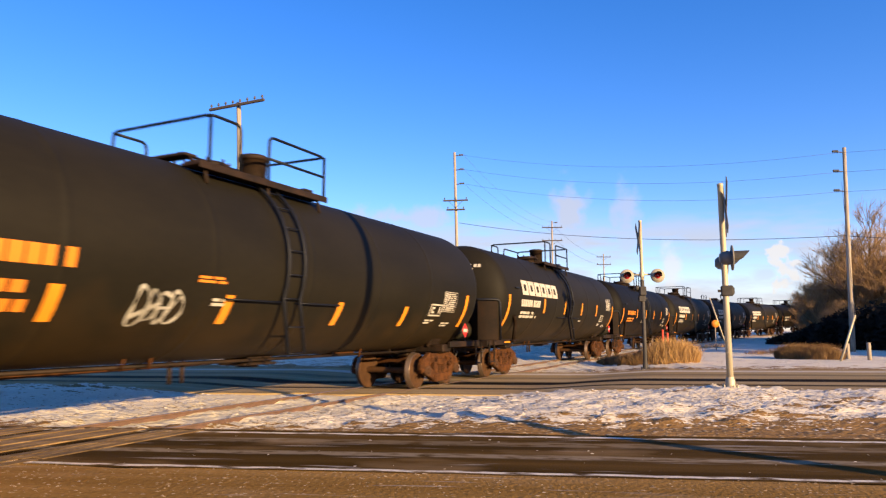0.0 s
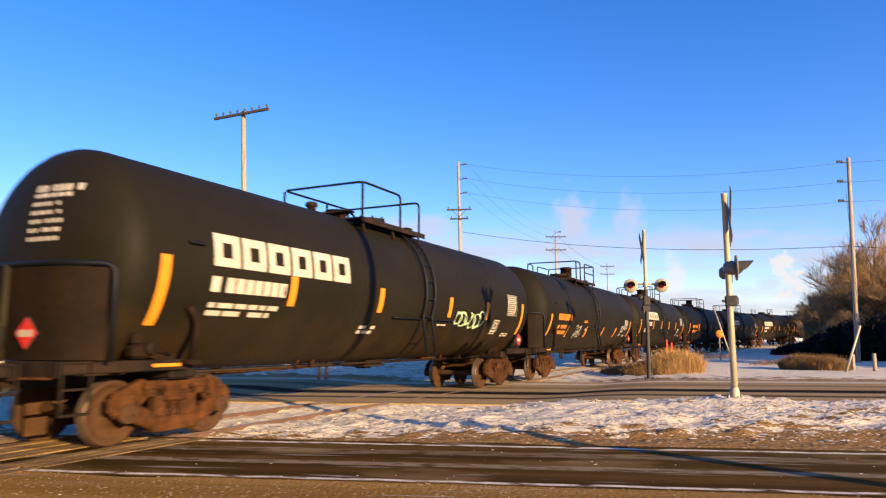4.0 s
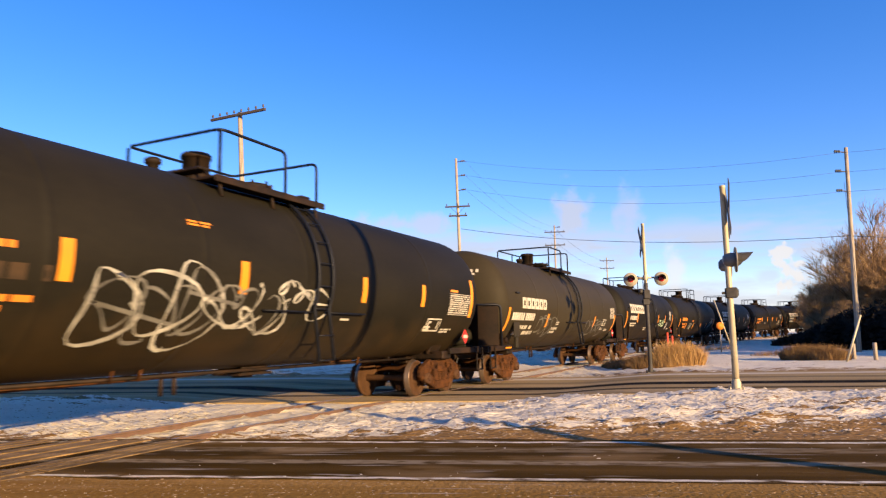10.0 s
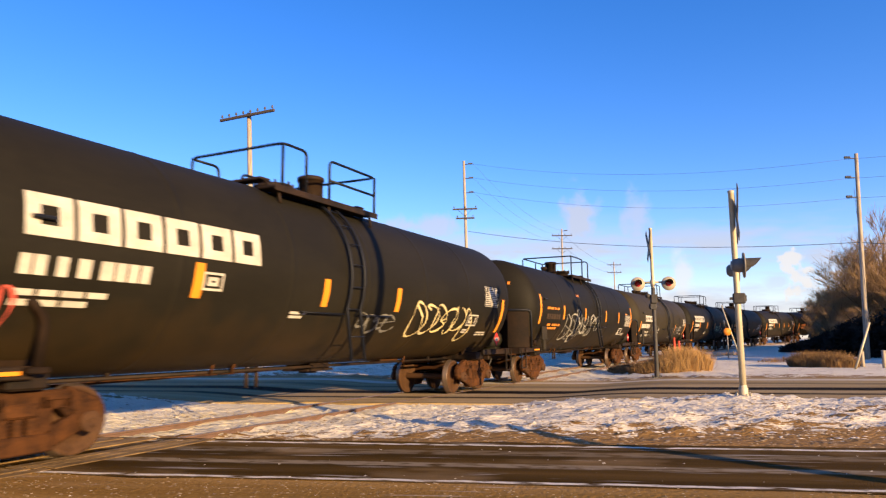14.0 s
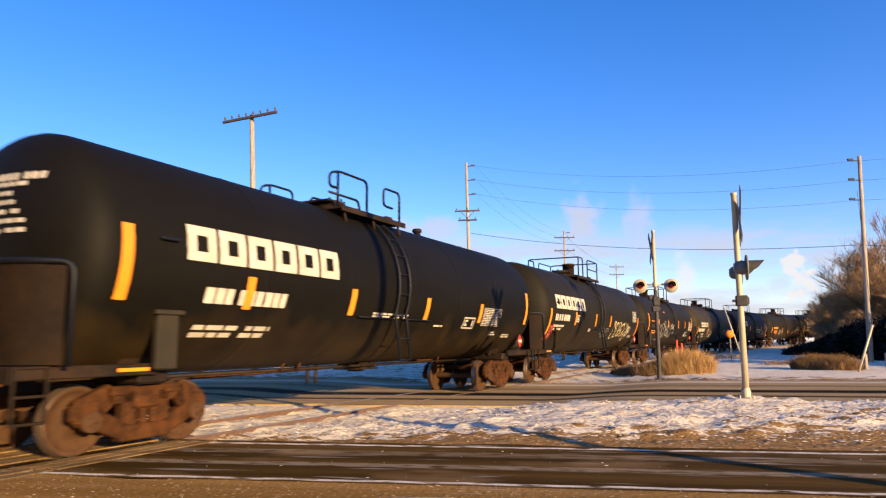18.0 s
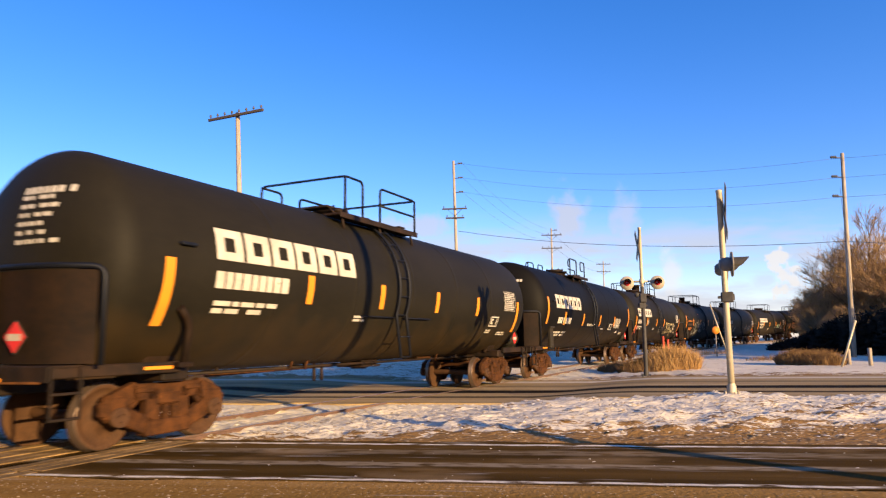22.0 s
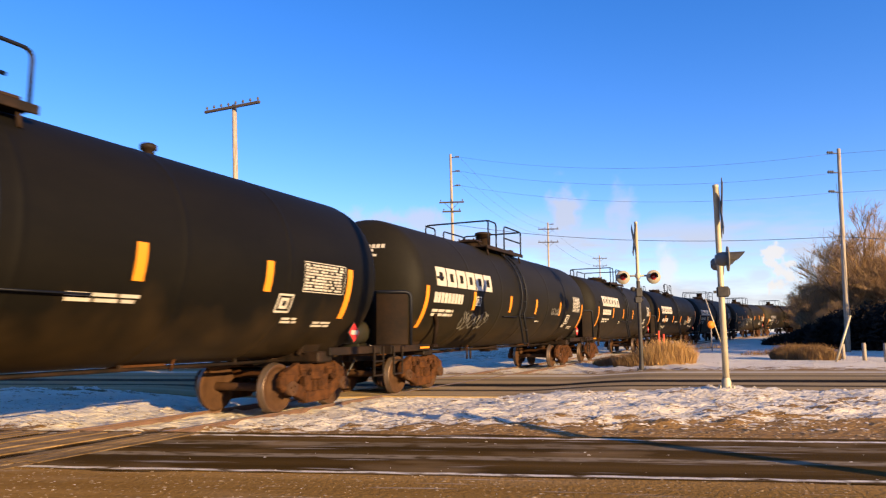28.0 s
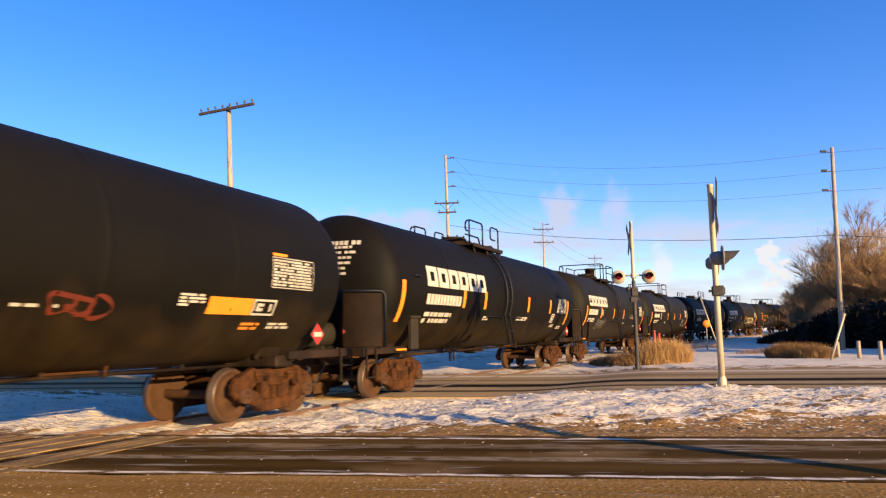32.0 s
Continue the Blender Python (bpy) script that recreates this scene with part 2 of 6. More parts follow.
M_GRAFG = material("greenish_spray_paint", (0.5, 0.62, 0.42), 0.6, second=(0.25, 0.35, 0.2), scale=2, amount=0.8)
M_GRAFP = material("pink_spray_paint", (0.52, 0.09, 0.06), 0.6, second=(0.3, 0.05, 0.04), scale=3, amount=0.8)
M_FADED = material("faded_lettering", (0.055, 0.032, 0.014), 0.6, second=(0.02, 0.014, 0.008), scale=3, amount=0.8)
M_GRAFR = material("red_spray_paint", (0.13, 0.022, 0.010), 0.6, second=(0.05, 0.015, 0.009), scale=2, amount=0.8)
M_WOOD = material("weathered_pole_wood", (0.42, 0.36, 0.275), 0.85, second=(0.15, 0.115, 0.085), scale=4, fine=30, amount=0.8, stretch=(5, 5, 0.4), bump=0.01)
M_ARM = material("crossarm_wood", (0.075, 0.06, 0.05), 0.85, second=(0.045, 0.036, 0.03), scale=4, amount=0.8)
M_GLASS = material("insulator", (0.06, 0.055, 0.055), 0.4)
M_WIRE = material("wire_dark", (0.05, 0.055, 0.07), 0.6)
M_MAST = material("mast_aluminium", (0.47, 0.41, 0.28), 0.5, 0.2, second=(0.36, 0.30, 0.2), scale=4, fine=25, amount=0.6, stretch=(1, 1, 0.4))
M_BLACK = material("black_enamel", (0.035, 0.033, 0.03), 0.6, second=(0.09, 0.08, 0.07), scale=8, amount=0.5)
M_DISC = material("grey_lamp_backing", (0.17, 0.16, 0.14), 0.55, second=(0.10, 0.09, 0.08), scale=8, amount=0.5)
M_BACKING = material("pale_lamp_backing", (0.34, 0.30, 0.23), 0.6, second=(0.22, 0.19, 0.14), scale=8, amount=0.5)
M_BOARD = material("grey_board", (0.13, 0.12, 0.105), 0.6, second=(0.07, 0.065, 0.06), scale=5, amount=0.6)
M_LENS = material("red_lens", (0.28, 0.012, 0.012), 0.2, coat=0.5)
M_SIGN = material("white_sign_sheet", (0.72, 0.70, 0.66), 0.5, second=(0.5, 0.47, 0.42), scale=4, amount=0.5)
M_TIE = material("creosoted_tie", (0.06, 0.045, 0.035), 0.9, second=(0.14, 0.11, 0.09), scale=5, fine=40, amount=0.8, bump=0.008, tint=0.2)
M_RAIL = material("rail_steel", (0.17, 0.10, 0.07), 0.6, 0.3, second=(0.09, 0.06, 0.045), scale=6, amount=0.7)
M_RAILTOP = material("rail_head", (0.20, 0.155, 0.12), 0.5, 0.6)
M_TWIG = material("brown_twigs", (0.34, 0.215, 0.105), 0.9, second=(0.23, 0.145, 0.07), scale=1.2, amount=0.8)
M_BARK = material("tree_bark", (0.24, 0.155, 0.08), 0.9, second=(0.17, 0.11, 0.06), scale=4, fine=30, amount=0.8)
M_GRASS = material("dead_grass", (0.50, 0.31, 0.12), 0.9, second=(0.32, 0.19, 0.075), scale=2.5, fine=20, amount=0.9)
M_WEED = material("brown_weeds", (0.25, 0.145, 0.06), 0.9, second=(0.14, 0.085, 0.036), scale=2.5, fine=20, amount=0.9)
# near-black, for the shade under the trees
M_SHADE_BUSH = material("shade_bush_dark", (0.018, 0.014, 0.010), 0.9, second=(0.034, 0.026, 0.018), scale=1.5, amount=0.8, spec=0.05)
M_CREAM = material("cream_cladding", (0.66, 0.54, 0.36), 0.7, second=(0.55, 0.44, 0.29), scale=0.4, fine=6, amount=0.6)
M_ROOF = material("grey_roof", (0.25, 0.25, 0.26), 0.7)
M_PANE = material("dark_window", (0.03, 0.035, 0.045), 0.12, spec=0.5)
M_CARBLUE = material("blue_car_paint", (0.02, 0.04, 0.16), 0.3, coat=0.6)
M_CARSILVER = material("silver_car_paint", (0.42, 0.40, 0.36), 0.35, 0.4, coat=0.5)
M_TYRE = material("tyre_rubber", (0.02, 0.02, 0.02), 0.8)


# ---- mesh tools ----
class Shape:
    """Collects vertices and faces; one material slot a face."""

    def __init__(self):
        self.v, self.f, self.k, self.s = [], [], [], []

    def face(self, ids, slot=0, smooth=False):
        self.f.append(tuple(ids))
        self.k.append(slot)
        self.s.append(smooth)

    def box(self, c, size, m=None, slot=0, chamfer=0.0):
        """A box; with a chamfer its upright and lying edges are cut."""
        hx, hy, hz = (a / 2 for a in size)
        c = Vector(c)
        b = min(chamfer, hx * 0.9, hy * 0.9, hz * 0.9)
        n = len(self.v)
        if b <= 0:
            pts = [Vector((x * hx, y * hy, z * hz)) for z in (-1, 1) for y in (-1, 1) for x in (-1, 1)]
            fs = [(0, 2, 3, 1), (4, 5, 7, 6), (0, 1, 5, 4), (2, 6, 7, 3), (0, 4, 6, 2), (1, 3, 7, 5)]
        else:
            ring = [(hx - b, -hy), (hx, -hy + b), (hx, hy - b), (hx - b, hy), (-hx + b, hy), (-hx, hy - b), (-hx, -hy + b), (-hx + b, -hy)]
            pts, fs = [], []
            for z, q in ((-hz, b), (-hz + b, 0), (hz - b, 0), (hz, b)):
                for x, y in ring:
                    pts.append(Vector((x * (1 - q / hx), y * (1 - q / hy), z)))
            for l in range(3):
                for i in range(8):
                    j = (i + 1) % 8
                    fs.append((l * 8 + i, l * 8 + j, l * 8 + 8 + j, l * 8 + 8 + i))
            fs += [tuple(range(7, -1, -1)), tuple(range(24, 32))]
        for p in pts:
            self.v.append((m @ p if m else p) + c)
        for q in fs:
            self.face([n + i for i in q], slot)
        return self

    def tube(self, pts, r, seg=8, slot=0, closed=False, ends=True, r2=None):
        """A round bar along points; r2 is the radius at its end."""
        pts = [Vector(p) for p in pts]
        n0, cnt = len(self.v), len(pts)
        up = None
        for i, p in enumerate(pts):
            a = pts[i] - pts[i - 1] if i else pts[1] - pts[0]
            b = pts[i + 1] - pts[i] if i < cnt - 1 else a
            d = (a.normalized() + b.normalized()).normalized()
            if up is None:
                up = d.orthogonal().normalized()
            up = (up - d * up.dot(d)).normalized()
            side = d.cross(up)
            rr = r if r2 is None else r + (r2 - r) * i / (cnt - 1)
            for q in range(seg):
                t = 2 * math.pi * q / seg
                self.v.append(p + (up * math.cos(t) + side * math.sin(t)) * rr)
        for i in range(cnt - 1):
            for q in range(seg):
                w = (q + 1) % seg
                self.face((n0 + i * seg + q, n0 + i * seg + w, n0 + (i + 1) * seg + w, n0 + (i + 1) * seg + q), slot, True)
        if ends:
            self.face([n0 + q for q in range(seg - 1, -1, -1)], slot)
            self.face([n0 + (cnt - 1) * seg + q for q in range(seg)], slot)
        return self

    def lathe(self, prof, axis="z", at=(0, 0, 0), seg=24, slots=None, smooth=True):
        """A profile of (radius, along) turned round an axis."""
        n0, at = len(self.v), Vector(at)
        for r, h in prof:
            for q in range(seg):
                t = 2 * math.pi * q / seg
                a, b = r * math.cos(t), r * math.sin(t)
                self.v.append(at + Vector({"z": (a, b, h), "x": (h, a, b), "y": (b, h, a)}[axis]))
        for i in range(len(prof) - 1):
            for q in range(seg):
                w = (q + 1) % seg
                self.face((n0 + i * seg + q, n0 + i * seg + w, n0 + (i + 1) * seg + w, n0 + (i + 1) * seg + q), slots[i] if slots else 0, smooth)
        return self

    def sheet(self, nu, nv, fn, slot=0, smooth=True):
        """A grid of faces over fn(u, v), u and v from 0 to 1."""
        n0 = len(self.v)
        for i in range(nu + 1):
            for j in range(nv + 1):
                self.v.append(Vector(fn(i / nu, j / nv)))
        for i in range(nu):
            for j in range(nv):
                a = n0 + i * (nv + 1) + j
                self.face((a, a + nv + 1, a + nv + 2, a + 1), slot, smooth)
        return self

    def mesh(self, name, *mats):
        me = bpy.data.meshes.new(name)
        me.from_pydata([tuple(p) for p in self.v], [], self.f)
        for m in mats:
            me.materials.append(m)
        me.polygons.foreach_set("material_index", self.k)
        me.polygons.foreach_set("use_smooth", self.s)
        me.update()
        return me


def part(name, shape, mats, parent, label="", at=None):
    """Links a shape as one mesh object under a thing or a part."""
    me = shape if isinstance(shape, bpy.types.Mesh) else shape.mesh(name, *(mats if isinstance(mats, (list, tuple)) else [mats]))
    ob = new(name, me)
    ob.parent = parent
    if at is not None:
        ob.location = at
    return tagged(ob, label)


def thing(name, label, category, at=(0, 0, 0), turn=0.0, group="", shape=None, mats=None, kind=""):
    """A top-level thing: an Empty at its base, or one mesh."""
    me = shape.mesh(name, *(mats if isinstance(mats, (list, tuple)) else [mats])) if shape else None
    ob = new(name, me)
    ob.location, ob.rotation_euler = at, (0, 0, radians(turn))
    return tagged(ob, label, category, group, kind)


def arc(c, r, a0, a1, n, plane):
    """Points on an arc round c; plane gives its two unit directions."""
    u, w = Vector(plane[0]), Vector(plane[1])
    return [Vector(c) + u * (r * math.cos(radians(a0 + (a1 - a0) * i / n))) + w * (r * math.sin(radians(a0 + (a1 - a0) * i / n))) for i in range(n + 1)]


def bent(pts, r, n=4):
    """A path through points with its corners rounded."""
    pts = [Vector(p) for p in pts]
    out = [pts[0]]
    for a, b, c in zip(pts, pts[1:], pts[2:]):
        d1, d2 = (a - b), (c - b)
        q = min(r, d1.length * 0.45, d2.length * 0.45)
        p0, p1 = b + d1.normalized() * q, b + d2.normalized() * q
        out += [p0.lerp(b, t).lerp(b.lerp(p1, t), t) for t in (i / n for i in range(n + 1))]
    return out + [pts[-1]]


# ---- ground and roads ----
ROAD_DIR = Vector((1.0, -0.13, 0)).normalized()
ROAD_OUT = Vector((0.13, 1.0, 0)).normalized()


def across(x, y):
    """Metres away from the camera, square to the roads."""
    return x * ROAD_OUT.x + y * ROAD_OUT.y


def along(x, y):
    return x * ROAD_DIR.x + y * ROAD_DIR.y


def step(a, b, v):
    t = min(1.0, max(0.0, (v - a) / (b - a)))
    return t * t * (3 - 2 * t)


LINE_KD = [(float(x), float(y)) for x, y in zip(RX[::4], RY[::4])]


def track_near(x, y):
    """Signed distance from the railway's middle (right is positive) and the rail's height there."""
    best = min(range(len(LINE_KD)), key=lambda i: (LINE_KD[i][0] - x) ** 2 + (LINE_KD[i][1] - y) ** 2)
    h = float(RH[best * 4])
    return (x - LINE_KD[best][0]) * math.cos(h) - (y - LINE_KD[best][1]) * math.sin(h), float(RZ[best * 4])


def track_side(x, y):
    return track_near(x, y)[0]


ROAD_A = (-5.0, 10.12)  # the near road, from its near edge to its far one, square to the road
ROAD_B = (16.3, 25.4)  # the second road


def lie(x, y):
    """The smooth height of the land: a low verge between the roads, then a slow rise."""
    a = across(x, y)
    z = -0.02 + 0.19 * step(10.5, 13.0, a) - 0.06 * step(15.6, 16.5, a)
    z += 0.11 * math.exp(-((x - 6.02) ** 2 + (y - 14.4) ** 2) / 1.2)
    z += 0.0095 * min(max(a - 28, 0), 110)
    if abs(x) < 130 and -120 < y < 200:
        d, rz = track_near(x, y)
        k = step(2.2, 6.0, abs(d))
        z = z * k + (rz - 0.09) * (1 - k)
    return z


def rough(x, y):
    """Trodden snow and clods, metres."""
    a = across(x, y)
    v = Vector((x, y, 0))
    k = step(10.2, 11.2, a)
    n = noise.fractal(v * 2.6, 0.9, 2.0, 4) * 0.045 + noise.fractal(v * 0.5, 0.9, 2.0, 3) * 0.05
    n += max(0, noise.noise(v * 4.0)) * 0.09 + noise.noise(v * 9.0) * 0.02
    return n * k


def height(x, y):
    a = across(x, y)
    z = lie(x, y)
    on_a = step(ROAD_A[1] + 0.5, ROAD_A[1] - 0.3, a) if a < 12 else 0
    on_b = step(ROAD_B[0] - 0.6, ROAD_B[0] + 0.3, a) * step(ROAD_B[1] + 0.6, ROAD_B[1] - 0.3, a) if 15 < a < 27 else 0
    z += rough(x, y) * (1 - on_b) * (1 - on_a)
    z -= 0.07 * max(on_a, on_b)
    if 15 < a < 27 and -60 < x < 140:
        k = step(ROAD_B[0] - 1.2, ROAD_B[0] - 0.3, a) * step(ROAD_B[1] + 1.2, ROAD_B[1] + 0.3, a)
        z = z * (1 - k) + max(z, max(lie(x, y), -0.02) - 0.03) * k
    return z


def spaced(lo, hi, fine, mid, cells):
    """Coordinates that lie close in the middle and widen towards the horizon."""
    out, p, d = [], mid[0], fine
    while p < mid[1]:
        out.append(p)
        p += fine
    right, q, d = [], mid[1], fine
    while q < hi:
        right.append(q)
        d *= cells
        q += d
    left, q, d = [], mid[0], fine
    while q > lo:
        d *= cells
        q -= d
        left.append(q)
    return left[::-1] + out + right + [hi]


def ground_material():
    m = bpy.data.materials.new("trodden_snow")
    m.use_nodes = True
    nt = m.node_tree
    b = nt.nodes["Principled BSDF"]
    b.inputs["Roughness"].default_value = 0.85
    b.inputs["Specular IOR Level"].default_value = 0.15
    tc = nt.nodes.new("ShaderNodeTexCoord")

    def noise_node(scale, detail, drawn=1.0):
        mp = nt.nodes.new("ShaderNodeMapping")
        mp.inputs["Rotation"].default_value = (0, 0, math.atan2(0.13, 1.0))
        mp.inputs["Scale"].default_value = (1 / drawn, drawn, 1)
        nt.links.new(tc.outputs["Object"], mp.inputs[0])
        n = nt.nodes.new("ShaderNodeTexNoise")
        n.inputs["Scale"].default_value, n.inputs["Detail"].default_value = scale, detail
        nt.links.new(mp.outputs[0], n.inputs["Vector"])
        return n

    # gravel and mud thrown up along the near road's far edge, thinning away from it
    dot = nt.nodes.new("ShaderNodeVectorMath")
    dot.operation = "DOT_PRODUCT"
    dot.inputs[1].default_value = ROAD_OUT
    nt.links.new(tc.outputs["Object"], dot.inputs[0])
    big, mid, fine = noise_node(0.7, 5, 1.3), noise_node(3.1, 7, 1.6), noise_node(15.0, 4, 1.3)
    band = nt.nodes.new("ShaderNodeMapRange")
    band.inputs["From Min"].default_value, band.inputs["From Max"].default_value = 10.5, 12.3
    band.inputs["To Min"].default_value, band.inputs["To Max"].default_value = 0.72, 0.03
    nt.links.new(dot.outputs["Value"], band.inputs["Value"])
    # bare verge along the second road
    band2 = nt.nodes.new("ShaderNodeMapRange")
    band2.inputs["From Min"].default_value, band2.inputs["From Max"].default_value = 28.0, 25.4
    band2.inputs["To Min"].default_value, band2.inputs["To Max"].default_value = 0.0, 0.6
    nt.links.new(dot.outputs["Value"], band2.inputs["Value"])

    def math_node(op, a, c, clamp=False):
        n = nt.nodes.new("ShaderNodeMath")
        n.operation, n.use_clamp = op, clamp
        for i, s in enumerate((a, c)):
            if isinstance(s, (int, float)):
                n.inputs[i].default_value = s
            else:
                nt.links.new(s, n.inputs[i])
        return n.outputs[0]

    verge = nt.nodes.new("ShaderNodeMath")
    verge.operation = "COMPARE"
    verge.inputs[1].default_value, verge.inputs[2].default_value = 26.9, 1.6
    nt.links.new(dot.outputs["Value"], verge.inputs[0])
    side = math_node("MULTIPLY", verge.outputs[0], band2.outputs[0])
    dirt_and_shade = math_node("ADD", math_node("ADD", band.outputs[0], side), math_node("MULTIPLY", math_node("SUBTRACT", mid.outputs[0], 0.5), 1.6))
    dirt_and_shade = math_node("ADD", dirt_and_shade, math_node("MULTIPLY", math_node("SUBTRACT", big.outputs[0], 0.5), 0.9))
    # the verge is barer further along the road
    dax = nt.nodes.new("ShaderNodeVectorMath")
    dax.operation = "DOT_PRODUCT"
    dax.inputs[1].default_value = ROAD_DIR
    nt.links.new(tc.outputs["Object"], dax.inputs[0])
    bare, close = nt.nodes.new("ShaderNodeMapRange"), nt.nodes.new("ShaderNodeMapRange")
    bare.inputs["From Min"].default_value, bare.inputs["From Max"].default_value, bare.inputs["To Max"].default_value = -7.0, 8.0, 0.27
    bare.inputs["To Min"].default_value = -0.3
    close.inputs["From Min"].default_value, close.inputs["From Max"].default_value = 16.0, 13.0
    nt.links.new(dax.outputs["Value"], bare.inputs["Value"])
    nt.links.new(dot.outputs["Value"], close.inputs["Value"])
    dirt_and_shade = math_node("ADD", dirt_and_shade, math_node("MULTIPLY", bare.outputs[0], close.outputs[0]))
    dirt_and_shade = math_node("ADD", dirt_and_shade, math_node("MULTIPLY", math_node("SUBTRACT", fine.outputs[0], 0.5), 0.8))
    # strip on the track's far side, darkened with soil colour for the train's shade
    foot, h = on_line(8.0), float(np.interp(8.0, RAIL_S, RH))
    aside = nt.nodes.new("ShaderNodeVectorMath")
    aside.operation = "DOT_PRODUCT"
    aside.inputs[1].default_value = (math.cos(h), -math.sin(h), 0)
    nt.links.new(tc.outputs["Object"], aside.inputs[0])
    off = math_node("SUBTRACT", aside.outputs["Value"], foot.x * math.cos(h) - foot.y * math.sin(h))
    inner, outer = nt.nodes.new("ShaderNodeMapRange"), nt.nodes.new("ShaderNodeMapRange")
    for n, lo, hi in ((inner, -3.0, -5.0), (outer, -13.0, -9.0)):
        n.inputs["From Min"].default_value, n.inputs["From Max"].default_value = lo, hi
        nt.links.new(off, n.inputs["Value"])
    dirt_and_shade = math_node("ADD", dirt_and_shade, math_node("MULTIPLY", math_node("MULTIPLY", inner.outputs[0], outer.outputs[0]), 0.22))
    mask = nt.nodes.new("ShaderNodeMapRange")
    mask.interpolation_type = "SMOOTHSTEP"
    mask.inputs["From Min"].default_value, mask.inputs["From Max"].default_value = 0.26, 0.42
    nt.links.new(dirt_and_shade, mask.inputs["Value"])
    snow = nt.nodes.new("ShaderNodeMixRGB")
    snow.inputs[1].default_value, snow.inputs[2].default_value = (0.52, 0.45, 0.325, 1), (0.79, 0.70, 0.53, 1)
    nt.links.new(big.outputs[0], snow.inputs[0])
    soil = nt.nodes.new("ShaderNodeMixRGB")
    soil.inputs[1].default_value, soil.inputs[2].default_value = (0.10, 0.052, 0.014, 1), (0.34, 0.195, 0.065, 1)
    nt.links.new(fine.outputs[0], soil.inputs[0])
    mix = nt.nodes.new("ShaderNodeMixRGB")
    nt.links.new(mask.outputs[0], mix.inputs[0])
    nt.links.new(snow.outputs[0], mix.inputs[1])
    nt.links.new(soil.outputs[0], mix.inputs[2])
    nt.links.new(mix.outputs[0], b.inputs["Base Color"])
    bp = nt.nodes.new("ShaderNodeBump")
    bp.inputs["Strength"].default_value, bp.inputs["Distance"].default_value = 1.0, 0.07
    hsum = math_node("ADD", math_node("MULTIPLY", mid.outputs[0], 0.7), math_node("MULTIPLY", fine.outputs[0], 0.4))
    nt.links.new(hsum, bp.inputs["Height"])
    nt.links.new(bp.outputs[0], b.inputs["Normal"])
    return m


def build_ground():
    xs = spaced(-2500, 2500, 0.16, (-9, 11), 1.16)
    ys = spaced(-2500, 2500, 0.12, (9.6, 18), 1.13)
    s = Shape()
    for y in ys:
        for x in xs:
            far = abs(x) > 200 or abs(y) > 220
            s.v.append(Vector((x, y, 0.78 if y > 125 and far else (lie(x, y) if far else height(x, y)))))
    nx = len(xs)
    for j in range(len(ys) - 1):
        for i in range(nx - 1):
            s.face((j * nx + i, j * nx + i + 1, (j + 1) * nx + i + 1, (j + 1) * nx + i), 0, True)
    ob = new("ground", s.mesh("ground", ground_material()))
    tagged(ob, "trodden white snow with brown gravel and mud beside the roads", "snow", kind="structure")


